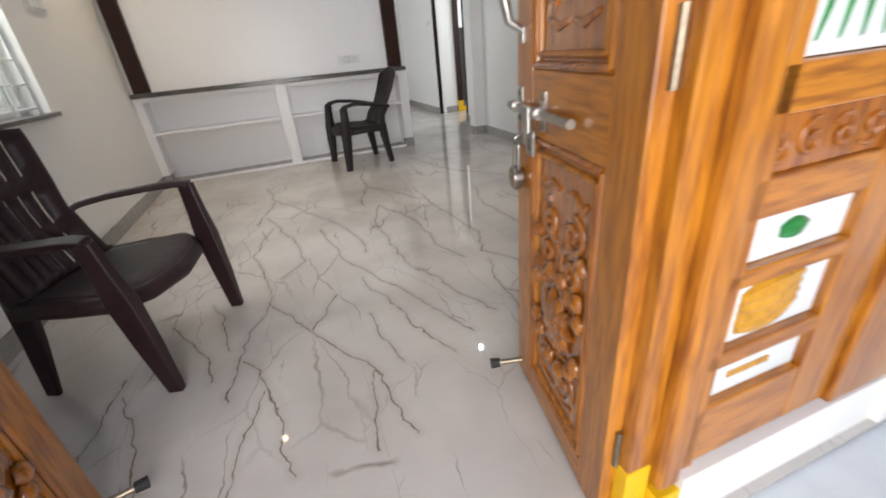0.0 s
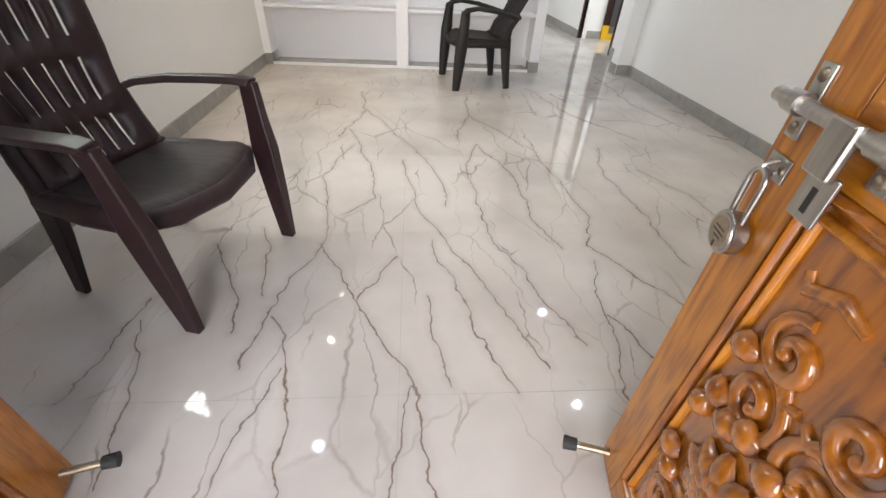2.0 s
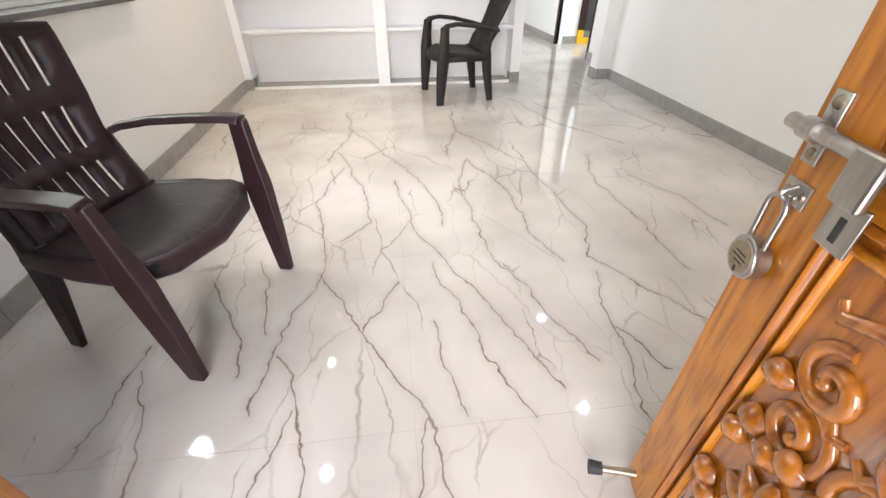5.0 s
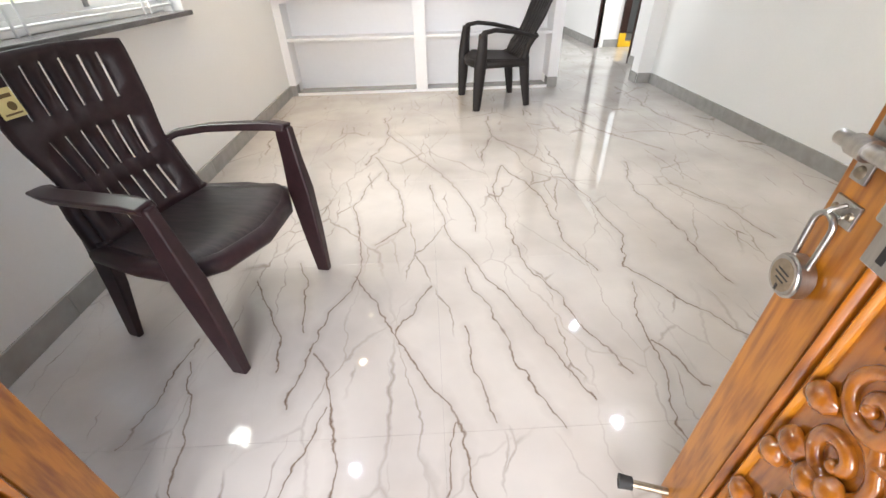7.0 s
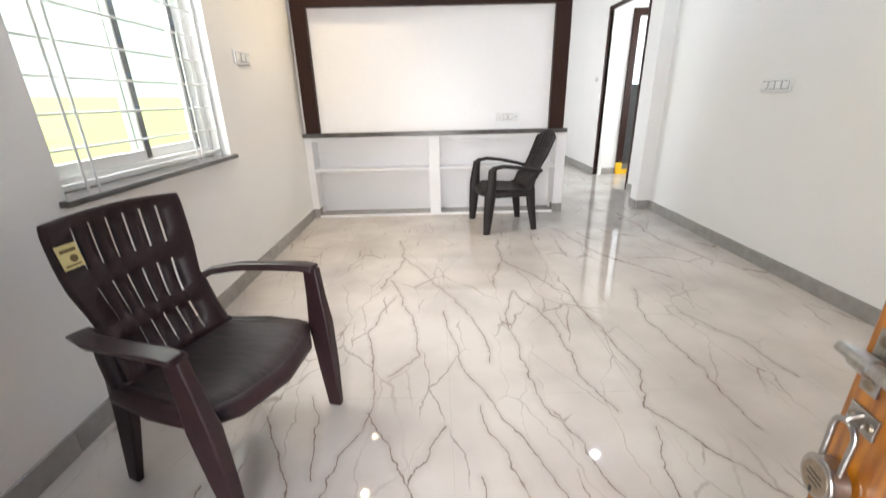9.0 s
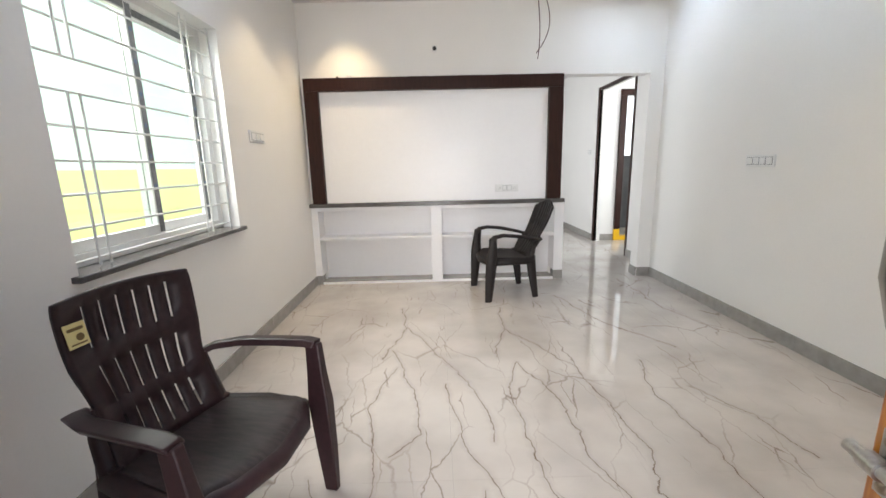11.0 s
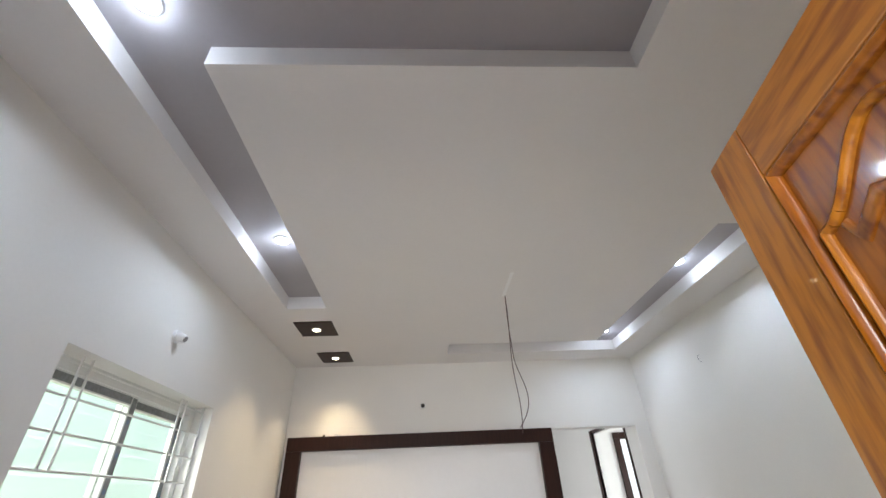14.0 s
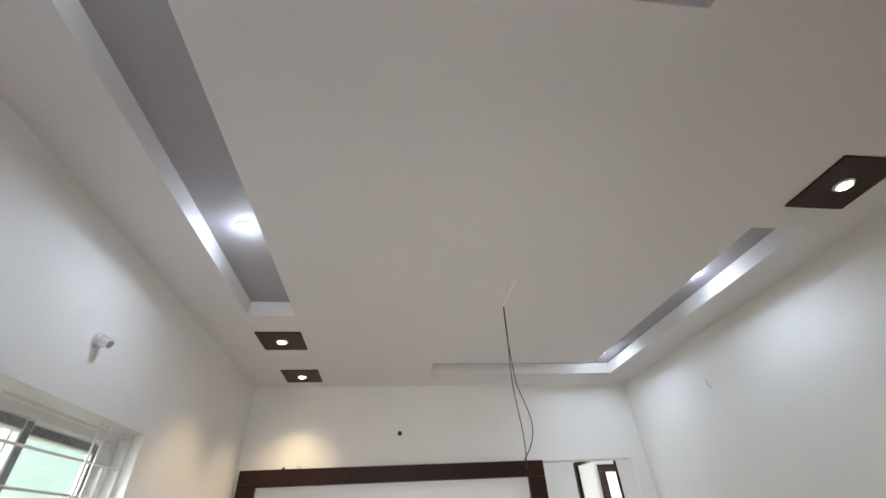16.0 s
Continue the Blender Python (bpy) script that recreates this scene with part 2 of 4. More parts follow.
M_RUBBER = material("black_rubber", (0.02, 0.02, 0.02), 0.7, scale=60, vary=0.2)
M_CHAIR = material("brown_plastic", (0.024, 0.0095, 0.0115), 0.42, scale=45, vary=0.35, bump=0.06)
M_CHAIR2 = material("dark_brown_plastic", (0.013, 0.009, 0.0085), 0.55, scale=45, vary=0.3, bump=0.05)
for _m in (M_CHAIR, M_CHAIR2):
    _m.node_tree.nodes["Principled BSDF"].inputs["Specular IOR Level"].default_value = 0.4
M_SEAT = material("scuffed_brown_plastic", (0.026, 0.0165, 0.0165), 0.48, scale=26, vary=0.75, bump=0.1, stretch=(0.5, 3, 1))
M_UPVC = material("white_upvc", (0.78, 0.78, 0.77), 0.35, vary=0.03)
M_FILM = material("grey_protective_film", (0.20, 0.21, 0.22), 0.4, scale=60, vary=0.35)
M_MARK = material("blue_film_mark", (0.16, 0.22, 0.34), 0.5)
M_PLASTIC = material("white_plastic", (0.80, 0.80, 0.79), 0.3, vary=0.02)
M_GREYPL = material("grey_plastic", (0.30, 0.30, 0.31), 0.35, vary=0.05)
M_BLACK = material("black_plastic", (0.015, 0.014, 0.014), 0.35, vary=0.1)
M_YELLOW = material("turmeric_yellow_paint", (0.80, 0.46, 0.005), 0.5, bump=0.1, scale=60, vary=0.06)
M_STICK = material("yellow_paper_label", (0.72, 0.62, 0.28), 0.6, vary=0.05)
M_INK = material("brown_ink", (0.16, 0.10, 0.03), 0.6)
M_CABLE = material("dark_red_cable", (0.06, 0.02, 0.018), 0.45, vary=0.1)
M_GREYTILE = material("grey_wall_tile", (0.16, 0.165, 0.17), 0.2, scale=12, vary=0.1)
M_PORCH = material("pale_porch_tile", (0.62, 0.65, 0.68), 0.2, scale=10, vary=0.08, random_tint=0.02)
M_GROUND = material("bare_ground", (0.22, 0.19, 0.15), 0.9, scale=3, vary=0.25, bump=0.4)
M_PIC = material("glazed_white_tile", (0.74, 0.78, 0.79), 0.12, vary=0.03, coat=0.5)
M_GREEN = material("green_glaze", (0.03, 0.20, 0.05), 0.2, vary=0.3)
M_RED = material("red_glaze", (0.55, 0.03, 0.03), 0.2, vary=0.2)
M_GOLD = material("ochre_glaze", (0.55, 0.26, 0.02), 0.25, vary=0.3)
M_LENS_C = glow_material("cool_lamp_lens", (0.85, 0.93, 1.0), 9)
M_LENS_W = glow_material("warm_lamp_lens", (1.0, 0.86, 0.6), 12)
# haze and yellow wall outside the window: their daylight is put in as emission
M_OUT_W = glow_material("glowing_haze_backdrop", (0.86, 1.0, 0.92), 0.36)
M_OUT_Y = glow_material("glowing_yellow_backdrop", (0.92, 0.95, 0.42), 0.33)
M_OUT_B = glow_material("bright_back_window", (0.9, 0.96, 1.0), 0.9)
M_GLASS = bpy.data.materials.new("window_glass")
M_GLASS.use_nodes = True
_g = M_GLASS.node_tree
_tr, _gl, _mx = _g.nodes.new("ShaderNodeBsdfTransparent"), _g.nodes.new("ShaderNodeBsdfGlossy"), _g.nodes.new("ShaderNodeMixShader")
_tr.inputs[0].default_value = (0.93, 0.98, 0.95, 1)
_gl.inputs["Roughness"].default_value, _mx.inputs[0].default_value = 0.02, 0.06
_g.links.new(_tr.outputs[0], _mx.inputs[1])
_g.links.new(_gl.outputs[0], _mx.inputs[2])
_g.links.new(_mx.outputs[0], _g.nodes["Material Output"].inputs[0])


# ---- mesh helpers ----
def add_box(bm, a, b, bevel=0.0):
    geo = bmesh.ops.create_cube(bm, size=1)["verts"]
    for v in geo:
        v.co = Vector([min(a[i], b[i]) + abs(b[i] - a[i]) * (v.co[i] + 0.5) for i in range(3)])
    if bevel:
        edges = list({e for v in geo for e in v.link_edges})
        bmesh.ops.bevel(bm, geom=edges, offset=bevel, segments=2, affect="EDGES", profile=0.5)
    return bm


def box(a, b, bevel=0.0):
    return add_box(bmesh.new(), a, b, bevel)


def add_cyl(bm, a, b, r, r2=None, seg=20):
    a, b = Vector(a), Vector(b)
    d = b - a
    m = Matrix.Translation((a + b) / 2) @ d.to_track_quat("Z", "Y").to_matrix().to_4x4()
    bmesh.ops.create_cone(bm, cap_ends=True, segments=seg, radius1=r, radius2=r if r2 is None else r2, depth=d.length, matrix=m)
    return bm


def cyl(a, b, r, r2=None, seg=20):
    return add_cyl(bmesh.new(), a, b, r, r2, seg)


def add_tube(bm, pts, radii, seg=8, squash=None, cap=True, phase=0.0):
    """A tube along points; squash (axis, factor) flattens its section along one world axis."""
    pts = [Vector(p) for p in pts]
    rings = []
    up = None
    for i, p in enumerate(pts):
        d = (pts[min(i + 1, len(pts) - 1)] - pts[max(i - 1, 0)]).normalized()
        if up is None:
            up = Vector((0, 1, 0)) if abs(d.y) < 0.9 else Vector((1, 0, 0))
        side = d.cross(up).normalized()
        up = side.cross(d).normalized()
        r = radii[i] if isinstance(radii, (list, tuple)) else radii
        ring = []
        for k in range(seg):
            a = 2 * math.pi * k / seg + phase
            off = (side * math.cos(a) + up * math.sin(a)) * r
            if squash:
                off[squash[0]] *= squash[1]
            ring.append(bm.verts.new(p + off))
        rings.append(ring)
    for r0, r1 in zip(rings, rings[1:]):
        for k in range(seg):
            bm.faces.new((r0[k], r0[(k + 1) % seg], r1[(k + 1) % seg], r1[k]))
    if cap:
        bm.faces.new(rings[0])
        bm.faces.new(rings[-1])
    return bm


def finish(bm, name, mat, smooth=False):
    bmesh.ops.recalc_face_normals(bm, faces=bm.faces[:])
    me = bpy.data.meshes.new(name)
    bm.to_mesh(me)
    bm.free()
    me.materials.append(mat)
    if smooth:
        me.polygons.foreach_set("use_smooth", [True] * len(me.polygons))
        me.set_sharp_from_angle(angle=radians(56))
    return me


def part(name, bm, mat, parent, label="", smooth=False):
    ob = new(name, finish(bm, name, mat, smooth))
    ob.parent = parent
    if label:
        ob["label"] = label
    return ob


def solid(name, bm, mat, label, category, kind="", smooth=False, group=""):
    return tagged(new(name, finish(bm, name, mat, smooth)), label, category, group, kind)


def thing(name, m, label, category, group="", kind=""):
    ob = tagged(new(name), label, category, group, kind)
    ob.empty_display_size = 0.05
    ob.matrix_basis = m
    return ob


# ---- structure ----
CEIL, LINTEL = 2.83, 2.13
W_E, W_N = 3.684, 4.50       # inner faces of the east and north walls
WIN_Y0, WIN_Y1, WIN_Z0, WIN_Z1 = 1.63, 2.90, 0.86, 2.115
DOOR_X0, DOOR_X1 = 0.70, 1.82

bm = box((-0.22, 0.07, 0), (0, WIN_Y0, CEIL + 0.2))
add_box(bm, (-0.22, WIN_Y1, 0), (0, 4.73, CEIL + 0.2))
add_box(bm, (-0.22, WIN_Y0, 0), (0, WIN_Y1, WIN_Z0))
add_box(bm, (-0.22, WIN_Y0, WIN_Z1), (0, WIN_Y1, CEIL + 0.2))
solid("wall_west", bm, M_WALL, "white painted wall with a deep window opening", "wall", "structure")
solid("wall_east", box((W_E, 0.07, 0), (W_E + 0.2, 4.65, CEIL + 0.2)), M_WALL, "plain white painted living room wall", "wall", "structure")

# north wall: full wall over the built-in unit, open passage beside it
NICHE = 0.2
bm = box((0, W_N, LINTEL), (W_E, W_N + 0.15, CEIL + 0.2))
add_box(bm, (0, W_N, 0.87), (2.64, W_N + 0.15, LINTEL))
add_box(bm, (0, W_N + NICHE, 0), (2.66, W_N + 0.26, 0.87))
add_box(bm, (3.54, W_N, 0), (W_E, W_N + 0.15, LINTEL))
solid("wall_north", bm, M_WALL, "white wall with a passage opening beside the display unit", "wall", "structure")

bm = box((-0.22, -0.03, 0), (DOOR_X0 - 0.06, 0.07, CEIL + 0.2))
add_box(bm, (2.652, -0.03, 0), (W_E + 0.2, 0.07, CEIL + 0.2))
add_box(bm, (DOOR_X0 - 0.06, -0.03, 2.25), (2.652, 0.07, CEIL + 0.2))
solid("wall_south", bm, M_WALL, "white painted front wall around the entrance door", "wall", "structure")

# rooms beyond the passage
BX = 3.87
bm = box((BX, 4.65, 0), (BX + 0.1, 5.50, CEIL))
add_box(bm, (BX, 6.62, 0), (BX + 0.1, 8.7, CEIL))
add_box(bm, (BX, 5.50, 2.32), (BX + 0.1, 6.62, CEIL))
solid("wall_passage_east", bm, M_WALL, "white passage wall with a framed doorway", "wall", "structure")
solid("wall_passage_north", box((0, 8.6, 0), (BX, 8.7, CEIL)), M_WALL, "plain white end wall of the passage", "wall", "structure")
solid("wall_passage_west", box((0.1, 4.76, 0), (0.2, 8.6, CEIL)), M_WALL, "plain white wall of the back room", "wall", "structure")
bm = box((BX + 0.1, 6.66, 0), (4.24, 6.76, CEIL))
add_box(bm, (5.05, 6.66, 0), (5.5, 6.76, CEIL))
add_box(bm, (4.24, 6.66, 2.24), (5.05, 6.76, CEIL))
solid("wall_side_room_north", bm, M_WALL, "white wall of the side room around an inner door", "wall", "structure")
solid("wall_side_room_east", box((5.5, 4.65, 0), (5.6, 8.6, CEIL)), M_WALL, "plain white side room wall", "wall", "structure")
solid("wall_side_room_south", box((BX + 0.1, 4.65, 0), (5.5, 4.75, CEIL)), M_WALL, "plain white side room wall", "wall", "structure")
solid("wall_bath_north", box((BX + 0.1, 7.9, 0), (5.5, 8.0, 1.36)), M_GREYTILE, "grey tiled lower wall behind the inner door", "wall", "structure")
solid("window_2", box((BX + 0.1, 7.9, 1.36), (5.5, 8.0, CEIL)), M_OUT_B, "bright window above grey tiles", "window", "structure")
solid("ceiling_back", box((0, W_N + 0.15, CEIL), (5.6, 8.7, CEIL + 0.1)), M_CEIL, "plain white ceiling of the back rooms", "ceiling", "structure")

# false ceiling with two recessed light coves
HOLES = [(0.335, 0.635, 0.62, 2.965), (0.635, 2.155, 0.62, 0.925), (3.08, 3.38, 1.905, 4.17), (1.62, 3.08, 3.88, 4.17)]
CX = sorted({0.0, W_E} | {v for h in HOLES for v in h[:2]})
CY = sorted({0.07, W_N} | {v for h in HOLES for v in h[2:]})


def is_hole(i, j):
    if not (0 <= i < len(CX) - 1 and 0 <= j < len(CY) - 1):
        return False
    x, y = (CX[i] + CX[i + 1]) / 2, (CY[j] + CY[j + 1]) / 2
    return any(a < x < b and c < y < d for a, b, c, d in HOLES)


bm = bmesh.new()
TOP = CEIL + 0.10
for i in range(len(CX) - 1):
    for j in range(len(CY) - 1):
        x0, x1, y0, y1 = CX[i], CX[i + 1], CY[j], CY[j + 1]
        z = TOP if is_hole(i, j) else CEIL
        bm.faces.new([bm.verts.new(c) for c in ((x0, y0, z), (x0, y1, z), (x1, y1, z), (x1, y0, z))])
        if is_hole(i, j):
            for di, dj, e in ((-1, 0, ((x0, y0), (x0, y1))), (1, 0, ((x1, y0), (x1, y1))), (0, -1, ((x0, y0), (x1, y0))), (0, 1, ((x0, y1), (x1, y1)))):
                if not is_hole(i + di, j + dj):
                    bm.faces.new([bm.verts.new(c) for c in ((*e[0], CEIL), (*e[1], CEIL), (*e[1], TOP), (*e[0], TOP))])
bmesh.ops.remove_doubles(bm, verts=bm.verts[:], dist=0.0005)
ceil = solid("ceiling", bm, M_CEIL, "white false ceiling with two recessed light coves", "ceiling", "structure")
# upper faces of the coves take a darker grey-lilac than the rest
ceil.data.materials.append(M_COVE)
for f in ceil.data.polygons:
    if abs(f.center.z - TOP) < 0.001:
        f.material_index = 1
solid("ceiling_slab", box((-0.22, -0.03, TOP + 0.03), (W_E + 0.2, 4.65, TOP + 0.13)), M_CEIL, "concrete slab above the false ceiling", "ceiling", "structure")

# floors; the tiles of the living room are laid last
floor = solid("floor", add_box(box((-0.22, -0.03, -0.1), (3.884, 8.7, -0.012)), (3.884, 4.66, -0.1), (5.6, 8.7, -0.012)), M_SKIRT, "polished pale marble floor with brown veins", "floor", "structure")
solid("porch_floor", box((-2, -3.2, -0.1), (5.6, -0.03, -0.02)), M_PORCH, "pale glossy porch floor", "floor", "structure")
solid("ground", box((-60, -60, -0.3), (60, 60, -0.1)), M_GROUND, "bare ground around the house", "ground", "structure")

# skirting, piece by piece
skirting = thing("baseboard", Matrix(), "grey tile skirting along the walls", "skirting", kind="structure")


def skirt(a, b, depth, axis):
    """Tiles from a to b along one axis (0: x, 1: y), the wall face at depth[0], the tile face at depth[1]."""
    n = max(1, round(abs(b - a) / 0.6))
    for i in range(n):
        s, e = a + (b - a) * i / n + 0.0012, a + (b - a) * (i + 1) / n - 0.0012
        lo, hi = ((s, depth[0], 0), (e, depth[1], 0.098)) if axis == 0 else ((depth[0], s, 0), (depth[1], e, 0.098))
        part("skirting_tile", box(lo, hi, 0.002), M_SKIRT, skirting)


skirt(0.07, W_N - 0.02, (0, 0.013), 1)
skirt(0.07, W_N, (W_E - 0.013, W_E), 1)
skirt(3.54, W_E - 0.013, (W_N - 0.013, W_N), 0)
skirt(W_N, 4.65, (3.527, 3.54), 1)
skirt(4.65, 5.46, (BX - 0.013, BX), 1)
skirt(6.66, 8.6, (BX - 0.013, BX), 1)
skirt(BX + 0.1, 4.20, (6.647, 6.66), 0)
skirt(0.2, BX, (8.587, 8.6), 0)

# ---- built-in display unit ----
unit = thing("display_unit", Matrix(), "white built-in display unit with open shelves under a granite slab", "display unit")
FY = W_N - 0.03
for name, x0, x1 in (("post", -0.0, 0.07), ("post", 1.27, 1.385), ("post", 2.60, 2.70)):
    part(name, box((x0, FY, 0.0 if x0 > 1 and x0 < 2 else 0.098), (x1, W_N + NICHE, 0.845), 0.002), M_GLOSS, unit)
part("base_tile", box((0.0, FY - 0.003, 0), (0.07, FY + 0.1, 0.098), 0.002), M_SKIRT, unit, "grey tile foot of the post")
part("base_tile", box((2.60, FY - 0.003, 0), (2.703, FY + 0.1, 0.098), 0.002), M_SKIRT, unit, "grey tile foot of the post")
for x0, x1 in ((0.07, 1.27), (1.385, 2.60)):
    part("shelf", box((x0, FY + 0.012, 0.49), (x1, W_N + NICHE, 0.515), 0.002), M_GLOSS, unit)
    part("top_rail", box((x0, FY, 0.805), (x1, W_N + NICHE, 0.845), 0.002), M_GLOSS, unit)
    part("niche_floor", box((x0, FY + 0.004, 0.0), (x1, W_N + NICHE, 0.022), 0.002), M_SKIRT, unit, "grey tiled niche floor")
    part("niche_edge", box((x0, FY - 0.004, 0.0), (x1, FY + 0.004, 0.026), 0.001), M_GLOSS, unit)
    part("back_panel", box((x0, W_N + NICHE - 0.012, 0.022), (x1, W_N + NICHE - 0.002, 0.805)), M_GLOSS, unit)
solid("granite_slab", box((0.0, FY - 0.045, 0.847), (2.69, W_N + 0.0, 0.888), 0.004), M_SLAB, "dark grey polished granite slab on the display unit", "countertop")

tv = thing("panel_frame", Matrix(), "dark brown wooden frame around a glossy white wall panel", "wall panel")
part("frame_side", box((0.038, FY - 0.035, 0.889), (0.178, W_N - 0.001, LINTEL - 0.125), 0.004), M_BROWN, tv)
part("frame_side", box((2.50, FY - 0.035, 0.889), (2.645, W_N - 0.001, LINTEL - 0.125), 0.004), M_BROWN, tv)
part("frame_top", box((0.038, FY - 0.035, LINTEL - 0.124), (2.645, W_N - 0.001, LINTEL), 0.004), M_BROWN, tv)
part("panel", box((0.179, W_N - 0.016, 0.889), (2.499, W_N - 0.001, LINTEL - 0.126)), M_GLOSS, tv, "glossy white laminate panel")


part("end_panel", box((2.647, W_N + 0.002, 0.89), (2.668, W_N + 0.14, 1.88), 0.003), M_BROWN, tv, "dark brown end panel")


def switch_plate(m, count, w, h, label, sockets=()):
    s = thing("switch_plate", m, label, "switch")
    part("plate", box((-w / 2, -0.012, -h / 2), (w / 2, 0, h / 2), 0.004), M_PLASTIC, s)
    step = (w - 0.03) / count
    for i in range(count):
        x = -w / 2 + 0.015 + step * (i + 0.5)
        if i in sockets:
            part("socket", box((x - step * 0.42, -0.015, -h * 0.3), (x + step * 0.42, -0.011, h * 0.3), 0.001), M_PLASTIC, s)
            for dx, dz in ((-0.008, -0.006), (0.008, -0.006), (0, 0.008)):
                part("socket_hole", cyl((x + dx, -0.0162, dz), (x + dx, -0.0145, dz), 0.003, seg=10), M_BLACK, s)
        else:
            part("gap", box((x - step * 0.46, -0.0135, -h * 0.32), (x + step * 0.46, -0.011, h * 0.32)), M_GREYPL, s)
            part("rocker", box((x - step * 0.40, -0.019, -h * 0.28), (x + step * 0.40, -0.012, h * 0.28), 0.002), M_PLASTIC, s)
    return s


switch_plate(pose(2.084, W_N - 0.016, 1.009, 0, 0, 0), 4, 0.24, 0.078, "white socket and switch plate on the panel", (0, 3))
switch_plate(pose(W_E, 3.099, 1.235, 0, 0, -90), 4, 0.27, 0.085, "white four-gang switch plate on the wall")
switch_plate(pose(0, 3.314, 1.495, 0, 0, 90), 3, 0.25, 0.085, "white switch plate beside the window")
switch_plate(pose(BX, 6.95, 1.42, 0, 0, -90), 2, 0.14, 0.08, "small white switch plate in the passage")

# small things on the wall above the unit
cam_stub = thing("cable_outlet", pose(1.356, W_N, 2.395), "small round white cable outlet with a dark hole", "cable outlet")
part("collar", cyl((0, 0, 0), (0, -0.02, 0), 0.03), M_PLASTIC, cam_stub)
part("hole", cyl((0, -0.018, -0.002), (0, -0.026, -0.002), 0.02), M_BLACK, cam_stub)
for x, r in ((0.38, 0.013), (0.50, 0.026)):
    solid("plastic_cap", cyl((x, FY - 0.01, LINTEL), (x, FY - 0.01, LINTEL + 0.012 + r * 0.4), r, r * 0.7), M_PLASTIC if r > 0.02 else M_BLACK, "small round plastic cap lying on the wooden frame", "cap", smooth=True)

stub = thing("wall_lamp_holder", pose(0, 2.277, 2.372), "white lamp holder stub on the wall over the window", "lamp holder")
part("base", cyl((0, 0, 0), (0.014, 0, 0), 0.036, 0.033, 28), M_PLASTIC, stub, smooth=True)
part("cup", cyl((0.014, 0, 0), (0.055, 0, -0.018), 0.027, 0.021, 24), M_PLASTIC, stub, smooth=True)
part("mouth", cyl((0.0552, 0, -0.0181), (0.057, 0, -0.019), 0.016, seg=20), M_GREYPL, stub)

solid("wall_hook", add_tube(bmesh.new(), [(W_E, 3.35, 2.50), (W_E - 0.012, 3.35, 2.495), (W_E - 0.016, 3.345, 2.46), (W_E - 0.008, 3.33, 2.43)], 0.0022, 6), M_GREYPL, "thin bent wire end sticking out of the wall", "wire", smooth=True)

# hanging fan cable, two twisted wires
cable = thing("hanging_cable", Matrix(), "two thin dark wires hanging from the ceiling", "cable")
for k, ph in ((0, 0.0), (1, 2.4)):
    pts = []
    for i in range(29):
        f = i / 28
        z = CEIL - 0.005 - 0.95 * f * (1 - 0.04 * k)
        loop = max(0.0, f - 0.5) * math.sin(math.pi * min(1, max(0, f - 0.5) / 0.5))
        pts.append((1.985 - 0.01 * f + (0.16 if k else 0.02) * loop * 1.5 + 0.004 * math.sin(9 * f + ph), 2.795 + 0.02 * math.sin(4 * f + ph), z))
    part("wire", add_tube(bmesh.new(), pts, 0.0028, 6), M_CABLE, cable, smooth=True)
solid("ceiling_patch", box((1.965, 2.45, CEIL - 0.006), (1.987, 2.81, CEIL + 0.002), 0.002), M_GLOSS, "rough white plaster strip where the wire leaves the ceiling", "plaster patch")

# recessed lamps
for x, y in COVE_LAMPS:
    L = thing("cove_lamp", pose(x, y, TOP), "round cool-white recessed lamp in the ceiling cove", "lamp", "cove lamps")
    part("rim", cyl((0, 0, 0), (0, 0, -0.006), 0.052, 0.047, 28), M_PLASTIC, L, smooth=True)
    part("lens", cyl((0, 0, -0.0062), (0, 0, -0.009), 0.041, 0.038, 28), M_LENS_C, L, "glowing lens")
for x, y in PLATE_LAMPS:
    L = thing("plate_lamp", pose(x, y, CEIL), "square dark brown ceiling plate with a warm recessed lamp", "lamp", "plate lamps")
    part("plate", box((-0.155, -0.16, -0.009), (0.155, 0.16, 0), 0.002), M_BROWN, L)
    part("rim", cyl((0, 0, -0.009), (0, 0, -0.015), 0.043, 0.038, 28), M_PLASTIC, L, smooth=True)
    part("lens", cyl((0, 0, -0.0152), (0, 0, -0.018), 0.031, 0.029, 28), M_LENS_W, L, "glowing lens")

# ---- window ----
win = thing("window_1", Matrix(), "white sliding window with an iron grille and granite sill", "window", kind="structure")
XF = -0.15
part("window_sill", box((-0.2, WIN_Y0 - 0.035, WIN_Z0 - 0.002), (0.035, WIN_Y1 + 0.03, WIN_Z0 + 0.022), 0.004), M_SLAB, win, "grey granite sill")
bm = bmesh.new()
z0, z1, y0, y1 = WIN_Z0 + 0.022, WIN_Z1, WIN_Y0, WIN_Y1
for a, b in (((y0, z0), (y0 + 0.05, z1)), ((y1 - 0.05, z0), (y1, z1)), ((y0 + 0.05, z0), (y1 - 0.05, z0 + 0.055)), ((y0 + 0.05, z1 - 0.055), (y1 - 0.05, z1))):
    add_box(bm, (XF - 0.04, *a), (XF + 0.04, *b), 0.003)
part("window_frame", bm, M_UPVC, win)
YM = (y0 + y1) / 2 + 0.03
